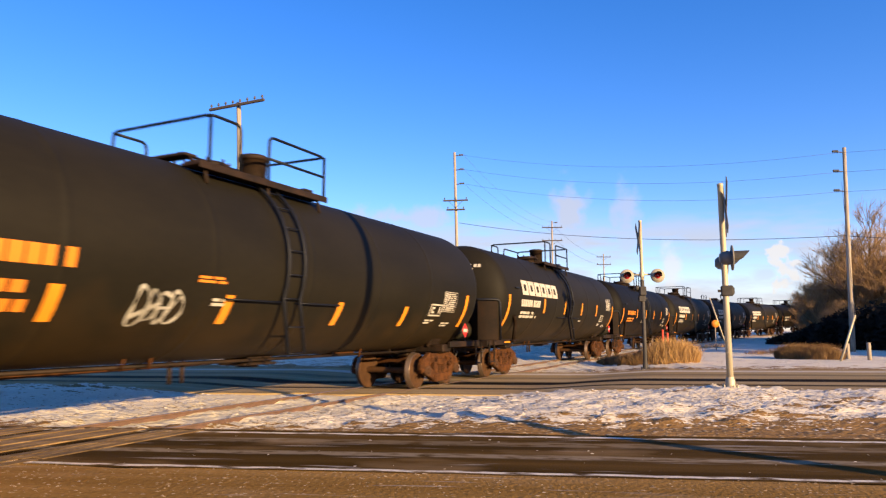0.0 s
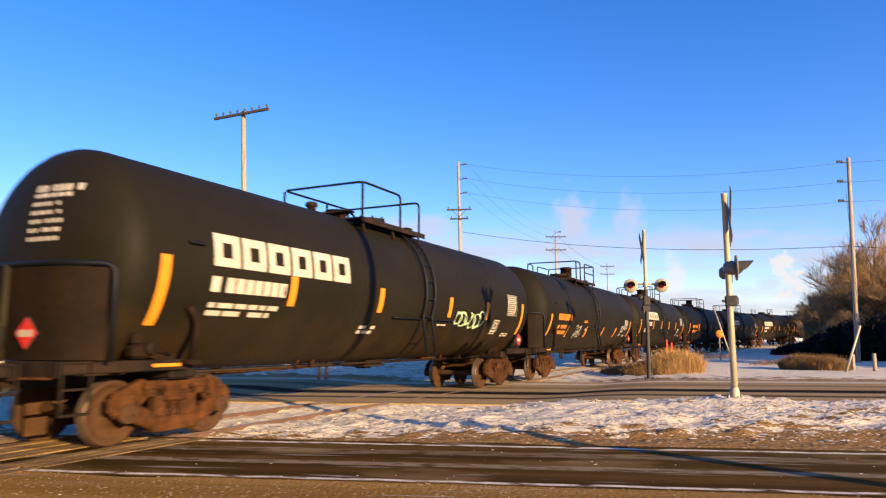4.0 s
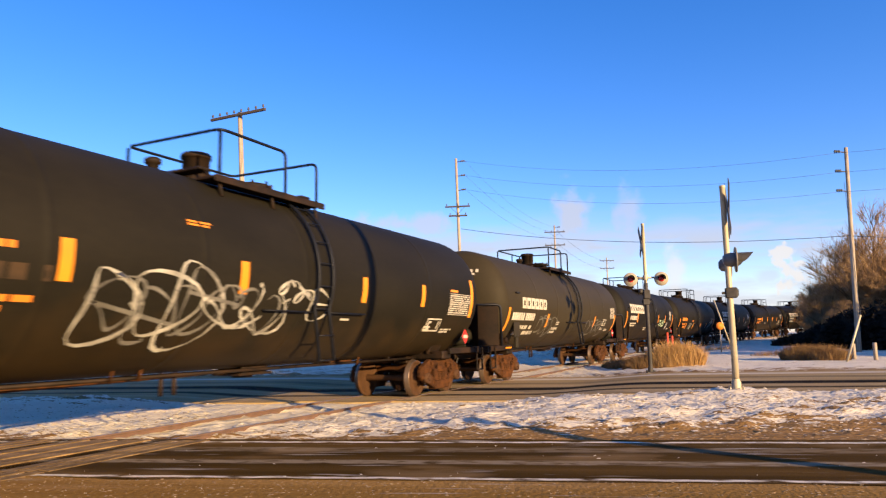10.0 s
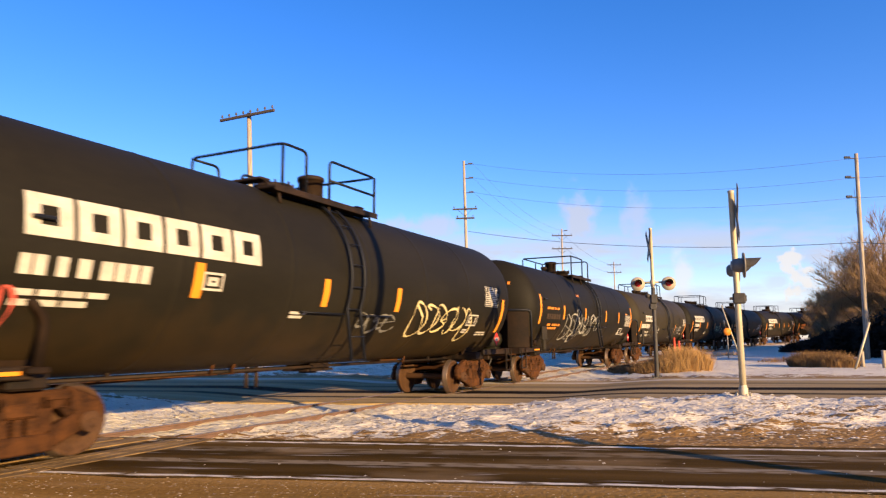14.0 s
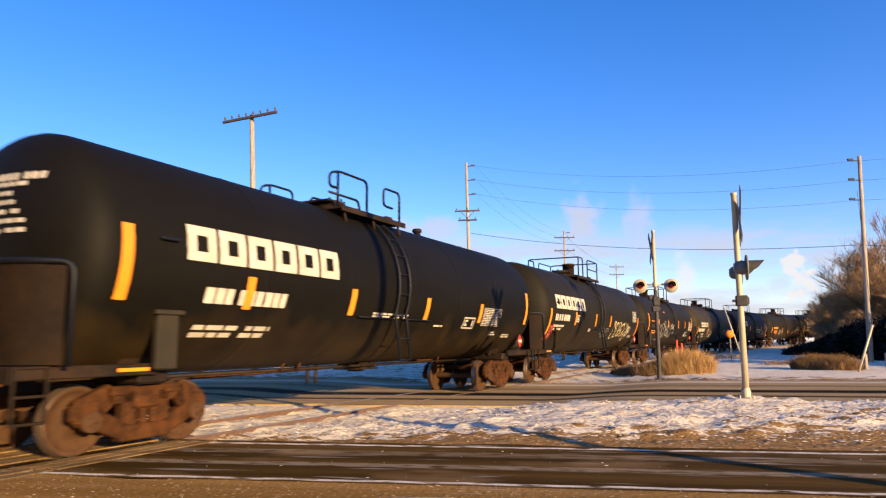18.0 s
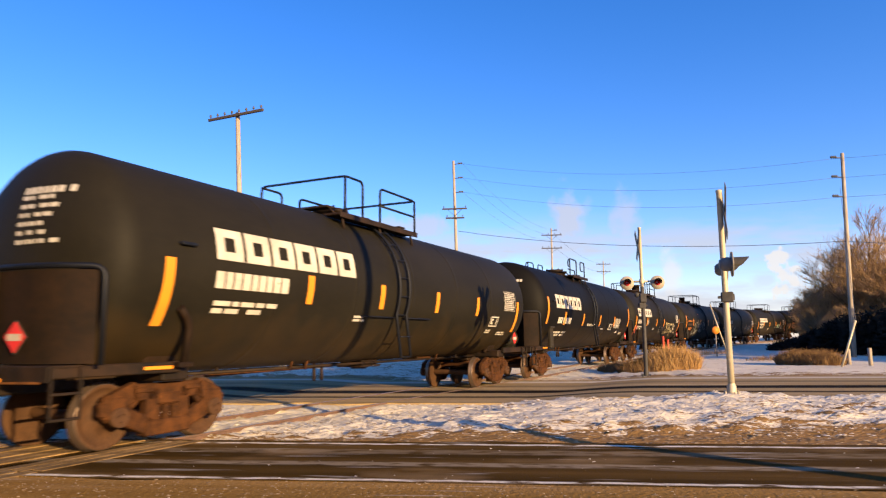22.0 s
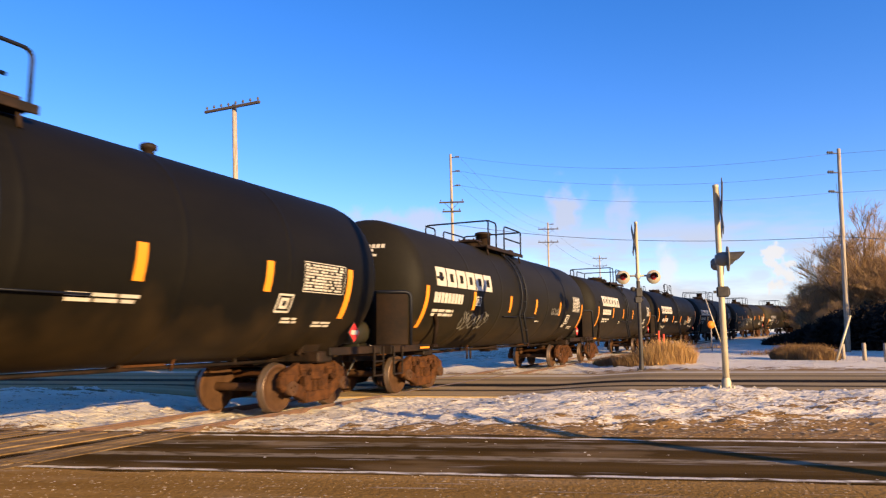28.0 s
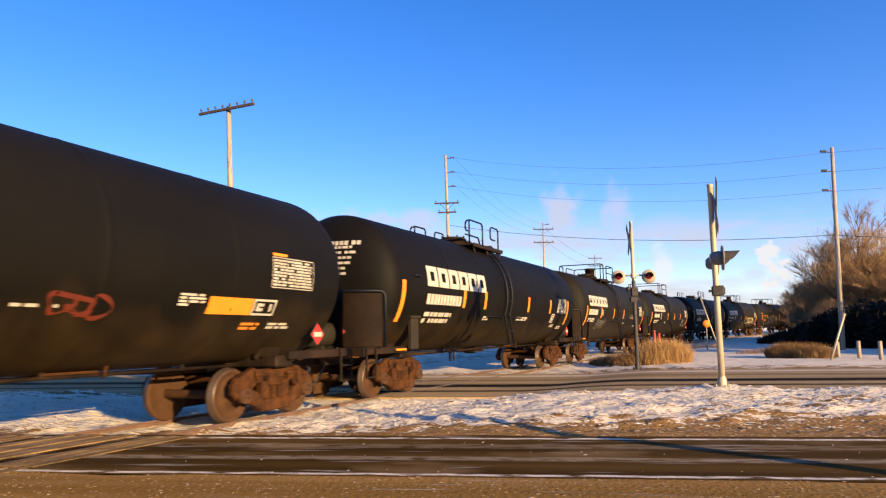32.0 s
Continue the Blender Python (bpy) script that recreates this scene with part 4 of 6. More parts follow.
def add_underframe(car, kind):
    for e in (-1, 1):
        s = Shape()
        # stub sill, body bolster and the saddle that carries the tank
        s.box((e * 7.55, 0, 0.98), (2.6, 0.5, 0.34), chamfer=0.02)
        s.box((e * 6.68, 0, 1.02), (0.5, 2.5, 0.22), chamfer=0.03)
        for q in (-1, 1):
            m = Matrix.Rotation(q * radians(-32), 3, "X")
            s.box((e * 6.68, q * 0.95, 1.36), (0.6, 0.09, 0.7), m, chamfer=0.02)
            s.box((e * 6.68, q * 0.55, 1.3), (0.5, 0.9, 0.06), m, chamfer=0.01)
        part("stub_sill", s, M_FRAME, car)
        s = Shape()
        s.box((e * 8.82, 0, 0.88), (0.5, 0.14, 0.18), chamfer=0.03)
        s.box((e * 9.02, 0.05, 0.88), (0.16, 0.26, 0.28), chamfer=0.05)
        part("coupler", s, M_RUST, car, "rusty knuckle coupler")
        s = Shape().tube(bent([(e * 8.72, -0.3, 0.86), (e * 8.86, -0.3, 0.7), (e * 8.98, -0.2, 0.42), (e * 9.05, -0.02, 0.36)], 0.12), 0.022, 7)
        part("air_hose", s, M_BLACK, car)
        s = Shape().tube([(e * 8.76, -1.2, 1.0), (e * 8.8, -0.1, 0.98), (e * 8.95, 0.0, 1.0)], 0.018, 6)
        part("uncoupling_lever", s, M_RUST, car)
        s = Shape()
        s.box((e * 8.5, 0, 1.18), (0.5, 2.7, 0.05), chamfer=0.01)
        s.box((e * 8.74, 0, 1.10), (0.06, 2.7, 0.2), chamfer=0.01)
        for q in (-1, 1):
            s.box((e * 7.7, q * 1.3, 1.12), (2.0, 0.1, 0.16), chamfer=0.015)
        part("end_platform", s, M_FRAME, car)
        if e > 0:
            s = Shape().tube(bent([(8.6, -0.5, 1.2), (8.6, -0.5, 2.3), (8.6, 0.5, 2.3), (8.6, 0.5, 1.2)], 0.2), 0.03, 8)
        else:
            top = [(round_head(y) - 0.03, y, 2.47) for y in (-1.56, -1.3, -1.0, -0.5, 0.0, 0.5, 1.0, 1.3, 1.56)]
            s = Shape().tube(bent([(top[0][0], -1.56, 1.2)] + top + [(top[-1][0], 1.56, 1.2)], 0.16), 0.04, 10)
        part("head_rail", s, M_PIPE, car)
        # curved steel shield behind the frame
        s = Shape()
        for lift in (0.0, 0.012):
            s.sheet(16, 6, lambda u, v: (e * (lift - round_head(-1.5 + 3.0 * u)), -1.5 + 3.0 * u, 1.22 + 1.2 * v))
        part("head_shield", s, M_SHIELD, car, "dark brown steel head shield")
        for y in (-0.1, 0.9) if e < 0 else (-0.66, 0.66):
            x = e * (0.05 - round_head(y))
            s = Shape().tube([(x, y, 1.2), (x, y, 2.47 if e < 0 else 2.2)], 0.045 if e < 0 else 0.024, 8)
            part("head_post", s, M_PLATE if e < 0 else M_PIPE, car)
        # pale edge bar along the platform's end
        s = Shape().box((e * 8.79, -0.15 if e < 0 else -0.75, 1.02 if e < 0 else 1.2), (0.03, 0.6, 0.06), chamfer=0.008)
        part("edge_bar", s, M_YELLOW if e < 0 else M_WHITE, car, "short yellow edge bar" if e < 0 else "pale edge bar")
        for q in (-1, 1):
            s = Shape()
            for z in (0.55, 0.86):
                s.box((e * 8.55, q * 1.4, z), (0.42, 0.06, 0.035), chamfer=0.008)
            for dx in (-0.2, 0.2):
                s.box((e * 8.55 + dx, q * 1.4, 0.86), (0.03, 0.05, 0.66), chamfer=0.008)
            part("sill_step", s, M_FRAME, car)
    # post that ties the tank to the bolster on the rear right
    if kind == "curled":
        s = Shape().box((-6.72, -1.48, 1.5), (0.36, 0.12, 0.78), chamfer=0.02).box((-6.72, -1.5, 1.9), (0.5, 0.16, 0.07), chamfer=0.015)
        part("side_post", s, M_PLATE, car, "wide grey-olive steel post")
    elif kind == "turned":
        s = Shape().box((-6.75, -1.5, 1.36), (0.2, 0.1, 0.52), chamfer=0.02).box((-6.78, -1.54, 1.72), (0.5, 0.05, 0.42), chamfer=0.015)
        s.box((-6.76, -1.52, 1.49), (0.6, 0.1, 0.05), chamfer=0.01)
        part("side_post", s, M_PLATE, car, "grey-olive plate on a short post")
    else:
        s = Shape().tube(bent([(-6.72, -1.42, 1.12), (-6.72, -1.52, 1.75), (-6.95, -1.56, 1.98)], 0.15), 0.06, 8)
        s.box((-6.72, -1.42, 1.15), (0.26, 0.16, 0.08), chamfer=0.015)
        part("side_post", s, M_SHIELD, car, "dark brown bent pipe post")
    if kind.startswith("turned"):
        # valve gear on the rear platform
        s = Shape().box((-7.55, -1.28, 1.32), (0.3, 0.2, 0.2), chamfer=0.04).box((-7.62, -1.3, 1.5), (0.16, 0.14, 0.18), chamfer=0.03)
        s.lathe([(0.001, -0.05), (0.09, -0.05), (0.1, 0.0), (0.09, 0.05), (0.001, 0.05)], "y", (-7.45, -1.4, 1.36), 12)
        s.tube([(-7.4, -1.3, 1.36), (-7.05, -1.34, 1.26)], 0.025, 6)
        part("valve_gear", s, M_SHIELD, car, "dark rusty valve gear on the platform")
    part("edge_bar", Shape().box((-7.12, -1.37, 1.12), (0.5, 0.02, 0.05), chamfer=0.006), M_YELLOW, car, "short yellow edge bar")
    for z in (2.9,):
        p = skin(-6.95, z, 0.03)
        part("lug", Shape().box(p, (0.3, 0.09, 0.05), chamfer=0.012), M_PIPE, car)
    s = Shape()
    s.tube([(-6.6, -0.4, 0.95), (6.6, -0.4, 0.95)], 0.03, 8)
    s.tube([(-6.6, 0.35, 0.92), (6.6, 0.35, 0.92)], 0.03, 8)
    for x in (-5, -2.5, 2.5, 5):
        s.box((x, -0.4, 1.1), (0.06, 0.05, 0.34))
    part("brake_pipe", s, M_FRAME, car)
    s = Shape().lathe([(0.001, -0.56), (0.16, -0.54), (0.22, -0.47), (0.25, -0.38), (0.25, 0.38), (0.22, 0.47), (0.16, 0.54), (0.001, 0.56)], "x", (8.2, -1.0, 1.5), 24)
    s.box((8.0, -1.0, 1.21), (0.08, 0.4, 0.1)).box((8.45, -1.0, 1.21), (0.08, 0.4, 0.1))
    part("air_reservoir", s, M_GREEN, car, "grey-green air reservoir")
    s = Shape().lathe([(0.001, -0.3), (0.16, -0.3), (0.19, -0.24), (0.19, 0.2), (0.1, 0.3), (0.001, 0.3)], "x", (7.4, -0.75, 1.44), 16)
    s.tube([(7.7, -0.75, 1.44), (8.2, -0.8, 1.5)], 0.03, 6)
    part("brake_cylinder", s, M_FRAME, car)
    s = Shape()
    s.lathe([(0.3, 1.36), (0.26, 1.12), (0.16, 1.06), (0.16, 0.86), (0.2, 0.85), (0.2, 0.8), (0.001, 0.8)], "z", (0.2, 0, 0), 16)
    for q in (-1, 1):
        s.box((0.2, q * 0.3, 1.1), (0.7, 0.04, 0.5), chamfer=0.02)
    s.box((0.2, 0.0, 0.87), (0.9, 0.7, 0.05), chamfer=0.01)
    part("bottom_outlet", s, M_FRAME, car)
    for x in (-1.95, -1.68):
        part("drain_post", Shape().tube([(x, -0.25, 1.0), (x, -0.25, 0.62)], 0.035, 8), M_FRAME, car)
    for x in (-3.1, -2.6, 3.4):
        part("hanger", Shape().tube([(x, -0.6, 1.2), (x, -0.5, 0.9)], 0.025, 6), M_RUST, car)
    part("brake_lever", Shape().box((3.0, -0.2, 0.98), (0.9, 0.3, 0.1), chamfer=0.02), M_RUST, car)
    part("brake_rod", Shape().tube([(-6.0, 0.0, 0.86), (-0.6, 0.15, 0.9)], 0.025, 6), M_RUST, car)
    part("brake_rod", Shape().tube([(6.0, 0.0, 0.86), (3.2, -0.2, 0.95)], 0.025, 6), M_RUST, car)
    # hand brake at the rear end
    s = Shape()
    s.tube([(-8.72, 0.75, 1.2), (-8.72, 0.75, 2.5)], 0.025, 6)
    s.lathe([(0.24, -0.02), (0.27, 0.0), (0.24, 0.02), (0.21, 0.0), (0.24, -0.02)], "x", (-8.78, 0.75, 2.2), 18)
    for k in range(3):
        a = 1.047 * k
        s.tube([(-8.78, 0.75 - 0.24 * math.cos(a), 2.2 - 0.24 * math.sin(a)), (-8.78, 0.75 + 0.24 * math.cos(a), 2.2 + 0.24 * math.sin(a))], 0.012, 5)
    part("hand_brake", s, M_PIPE, car)


def add_ladder(car, dx=0.0):
    """Side ladder that follows the shell up to the platform."""
    for q, x in enumerate((-0.8 + dx, -0.35 + dx)):
        s = Shape()
        pts = [(x, -R - 0.09, 1.1)] + [Vector((x, 0, ZC)) + Vector((0, -math.cos(radians(a)), math.sin(radians(a)))) * (R + 0.08) for a in range(-20, 75, 8)]
        s.tube(pts, 0.034, 8)
        part("ladder_stile", s, M_PIPE, car)
    for a in (-52, -36, -20, -6, 8, 22, 36, 50, 62):
        if a < -20:
            z = 1.1 + (a + 52) / 32 * 0.9
            c = Vector((0, -R - 0.09, z))
        else:
            c = Vector((0, -math.cos(radians(a)) * (R + 0.08), ZC + math.sin(radians(a)) * (R + 0.08)))
        part("ladder_rung", Shape().tube([c + Vector((-0.8 + dx, 0, 0)), c + Vector((-0.35 + dx, 0, 0))], 0.014, 6), M_PIPE, car)



def add_side_rails(car, dx=0.0):
    """Grab rails on the shell on both sides of the ladder."""
    for x0, x1 in ((-2.1 + dx, -0.8 + dx), (-0.35 + dx, 0.95 + dx)):
        s = Shape().tube([skin(x0, 1.98, 0.0), skin(x0, 1.98, 0.08), skin(x1, 1.98, 0.08), skin(x1, 1.98, 0.0)], 0.016, 6)
        part("grab_rail", s, M_PIPE, car)


def add_top(car, kind):
    """Walkway, railings, manway and valves on the tank's crown."""
    zd, top = TOP - 0.16, TOP + 0.70
    big = kind != "curled"
    turned = kind.startswith("turned")
    x0, x1 = (-1.85, 1.15) if turned else (-2.4, 1.05) if big else (-2.15, 0.45)
    for e in (-1, 1):
        s = Shape().box(((x0 + x1) / 2, e * 0.98, zd), (x1 - x0, 0.42, 0.05), chamfer=0.01)
        s.box(((x0 + x1) / 2, e * 1.2, zd - 0.02), (x1 - x0, 0.03, 0.12), chamfer=0.008)
        for k in range(int((x1 - x0) / 0.2)):
            s.box((x0 + 0.1 + k * 0.2, e * 0.98, zd + 0.032), (0.03, 0.4, 0.014))
        for x in (x0 + 0.2, (x0 + x1) / 2, x1 - 0.2):
            s.tube([(x, e * 1.1, zd), (x, e * 1.16, TOP - R + math.sqrt(R * R - 1.16**2))], 0.03, 6)
        part("walkway", s, M_FRAME, car)
    for x in (x0 + 0.14, x1 - 0.14):
        part("walkway_end", Shape().box((x, 0, TOP + 0.03), (0.28, 1.7, 0.05), chamfer=0.01).tube([(x, -0.8, TOP + 0.02), (x, -1.0, zd)], 0.025, 6).tube([(x, 0.8, TOP + 0.02), (x, 1.0, zd)], 0.025, 6), M_FRAME, car)

    def rail(pts, r=0.14, n=4):
        part("railing", Shape().tube(bent(pts, r, n), 0.028, 8), M_PIPE, car)

    if turned:
        y = 1.1
        rail([(0.05, -y, zd), (0.05, -y, top), (-1.65, -y, top), (-1.65, y, top), (1.02, y, top), (1.02, -y, top), (1.02, -y, zd)])
        for p in ((-1.65, -y), (-1.65, y), (1.02, y), (0.05, y)):
            part("railing_post", Shape().tube([(*p, zd - 0.05), (*p, top - 0.03)], 0.028, 8), M_PIPE, car)
    elif big:
        y = 1.15
        rail([(-2.15, y, zd), (-2.15, y, top), (-2.15, -y, top), (-1.45, -y, top), (-1.45, -y, zd)])
        rail([(-0.7, -y, zd), (-0.7, -y, top), (1.0, -y, top), (1.0, y, top), (1.0, y, zd)])
        rail([(-2.15, y, top - 0.02), (-1.43, y, top - 0.02), (-1.43, y, zd)])
        rail([(-0.75, y, zd), (-0.75, y, top - 0.02), (1.0, y, top - 0.02)])
        rail([(-0.7, -y, zd + 0.45), (1.0, -y, zd + 0.45)])
        for p in ((-2.15, -y), (1.0, -y)):
            part("railing_post", Shape().tube([(*p, zd - 0.05), (*p, top)], 0.028, 8), M_PIPE, car)
    else:
        top = TOP + 0.62
        for y in (-1.05, 1.05):
            near = y < 0
            a, b = (-2.1, -1.0) if near else (-1.8, -1.0)
            rail([(b, y, zd), (b, y, top), (a, y, top), (a - 0.3, y, top - 0.1), (a - 0.3, y, top - 0.38), (a, y, top - 0.36)], 0.16, 6)
            part("railing_post", Shape().tube([(a, y, zd), (a, y, top)], 0.028, 8), M_PIPE, car)
            rail([(0.42, y, zd), (0.42, y, top), (-0.3, y, top), (-0.3, y, top - 0.42), (0.1, y, top - 0.42)], 0.14, 6)
            rail([(a - 0.3, y, zd + 0.28), (b - 0.35, y, zd + 0.28), (b - 0.25, y, zd)], 0.1, 5)
    s = Shape()
    h = 0.67 if kind == "straight" else 0.54 if kind == "turned" else 0.22
    w = -0.03 if turned else 0.0
    s.lathe([(0.27 + w, TOP - 0.1), (0.27 + w, TOP + h - 0.1), (0.3 + w, TOP + h - 0.1), (0.3 + w, TOP + h - 0.03), (0.26 + w, TOP + h), (0.001, TOP + h + 0.01)], "z", (-1.1 if turned else 0.18 if big else -0.2, 0, 0), 20)
    part("valve_housing", s, M_FRAME, car)
    xm = 0.35 if turned else -1.05
    s = Shape()
    s.lathe([(0.36, TOP - 0.08), (0.36, TOP + 0.14), (0.42, TOP + 0.14), (0.42, TOP + 0.2), (0.36, TOP + 0.24), (0.001, TOP + 0.27)], "z", (xm, 0, 0), 20)
    for k in range(8):
        t = k * math.pi / 4
        s.tube([(xm + 0.39 * math.cos(t), 0.39 * math.sin(t), TOP + 0.18), (xm + 0.39 * math.cos(t), 0.39 * math.sin(t), TOP + 0.28)], 0.025, 6)
    part("manway", s, M_FRAME, car)
    s = Shape().lathe([(0.1, TOP - 0.05), (0.1, TOP + 0.14), (0.14, TOP + 0.15), (0.14, TOP + 0.22), (0.1, TOP + 0.25), (0.001, TOP + 0.26)], "z", (-2.05 if turned else 1.35 if big else 3.2, 0, 0), 12)
    part("safety_valve", s, M_FRAME, car)


def tank_car(kind):
    car = thing("tank_car", "black tank car with yellow stripes rolling on rusty trucks", "tank car", group="cars of the train")
    part("tank", tank_shape(), M_TANK, car)
    add_underframe(car, kind)
    add_top(car, kind)
    dx = 1.05 if kind.startswith("turned") else 0.0
    add_ladder(car, dx)
    add_side_rails(car, dx)
    for x in (-6.64, 6.66):
        add_truck(car, x)
    return car


def bars(x0, x1, z0, z1, rows, seed, gap=0.35, slant=0.0, words=(0.7, 1.0), wide=(0.12, 0.38), space=0.05):
    """Lines of small writing, as plain bars."""
    s, rnd = Shape(), random.Random(seed)
    h = (z1 - z0) / rows
    for k in range(rows):
        z, x = z1 - h * (k + 1), x0
        end = x0 + (x1 - x0) * rnd.uniform(*words)
        while x < end:
            w = min(rnd.uniform(*wide), end - x)
            if w > 0.04:
                decal(s, x, x + w, z + h * gap * 0.5, z + h * (1 - gap * 0.5), slant=slant)
            x += w + (space if rnd.random() < 0.85 else space * 4)
    return s


def block(a, b, z0, z1):
    """One heavy hollow block of the maker's mark."""
    s = Shape()
    t, u = (z1 - z0) * 0.27, (b - a) * 0.31
    xs, zs = (a, a + u, b - u, b), (z0, z0 + t, z1 - t, z1)
    for x in xs:
        for z in zs:
            s.v.append(skin(x, z, 0.012))
    for i in range(3):
        for j in range(3):
            if (i, j) != (1, 1):
                s.face((i * 4 + j, i * 4 + 4 + j, i * 4 + 5 + j, i * 4 + 1 + j), 0, True)
    return s


def panel_lines(x0, x1, z0, z1, seed):
    """A stencilled data panel: a thin frame round close rows of small writing."""
    s = bars(x0 + 0.04, x1 - 0.04, z0 + 0.03, z1 - 0.03, 9, seed, 0.34, words=(0.93, 1.0), wide=(0.05, 0.15), space=0.022)
    t = 0.014
    decal(s, x0, x1, z1 - t, z1)
    decal(s, x0, x1, z0, z0 + t)
    decal(s, x0, x0 + t, z0, z1)
    decal(s, x1 - t, x1, z0, z1)
    return s


def scrawl(x0, x1, z0, z1, seed, width=0.045, loops=5):
    """One running sprayed stroke of looping strokes on the shell."""
    s, rnd = Shape(), random.Random(seed)
    w, h = (x1 - x0) / loops, z1 - z0
    pts = []
    for k in range(loops):
        ph, kx, kz = rnd.uniform(0, 6.28), rnd.uniform(0.45, 0.75) * w, rnd.uniform(0.35, 0.5) * h
        c = (x0 + w * (k + 0.5), (z0 + z1) / 2 + rnd.uniform(-0.1, 0.1) * h)
        tw, sweep = rnd.choice((1, 2, 2, 3)), rnd.uniform(5.2, 7.4)
        for i in range(23):
            t = ph + i / 22 * sweep
            pts.append((c[0] + kx * math.cos(t) + 0.18 * w * math.sin(2 * t + tw), c[1] + kz * math.sin(t) * (1 if tw != 3 else math.cos(t * 0.5))))
    n = len(pts) - 1
    for i, (x, z) in enumerate(pts):
        a, b = pts[max(0, i - 1)], pts[min(n, i + 1)]
        d = Vector((b[0] - a[0], b[1] - a[1]))
        d = d.normalized() if d.length > 1e-6 else Vector((1, 0))
        q = width * (0.7 + 0.4 * math.sin(i * 0.9))
        s.v += [skin(x - d.y * q, z + d.x * q, 0.008 + 0.0001 * (i % 40)), skin(x + d.y * q, z - d.x * q, 0.008 + 0.0001 * (i % 40))]
    for i in range(n):
        s.face((2 * i, 2 * i + 1, 2 * i + 3, 2 * i + 2), 0, True)
    return s


def framed(x0, x1, z0, z1):
    """A stencilled frame with a few short bars in it."""
    s = Shape()
    t = 0.035
    decal(s, x0, x1, z1 - t, z1)
    decal(s, x0, x1, z0, z0 + t)
    decal(s, x0, x0 + t, z0, z1)
    decal(s, x1 - t, x1, z0, z1)
    decal(s, x0 + 0.09, x0 + 0.16, z0 + 0.07, z1 - 0.07)
    decal(s, x0 + 0.16, x0 + 0.26, z0 + 0.07, z0 + 0.12)
    decal(s, x0 + 0.16, x0 + 0.26, z1 - 0.12, z1 - 0.07)
    decal(s, x1 - 0.16, x1 - 0.1, z0 + 0.07, z1 - 0.07)
    return s


def placard(car, x, y, z, face):
    """A hazard diamond with a pale band on its holder; face: +1 looks forward, -1 back, 0 to the right side."""
    s = Shape()
    m = Matrix.Rotation(radians(45), 3, "Y") if face == 0 else Matrix.Rotation(radians(45), 3, "X")
    if face == 0:
        s.box((x, y, z), (0.28, 0.012, 0.28), m)
        s.box((x, y - 0.008, z), (0.27, 0.008, 0.09), slot=1)
        s.box((x, y + 0.012, z), (0.31, 0.012, 0.31), m, slot=2)
    else:
        s.box((x, y, z), (0.012, 0.28, 0.28), m)
        s.box((x + face * 0.008, y, z), (0.008, 0.27, 0.09), slot=1)
        s.box((x - face * 0.012, y, z), (0.012, 0.31, 0.31), m, slot=2)
    part("placard", s, [M_RED, M_WHITE, M_BLACK], car, "red and white hazard diamond")


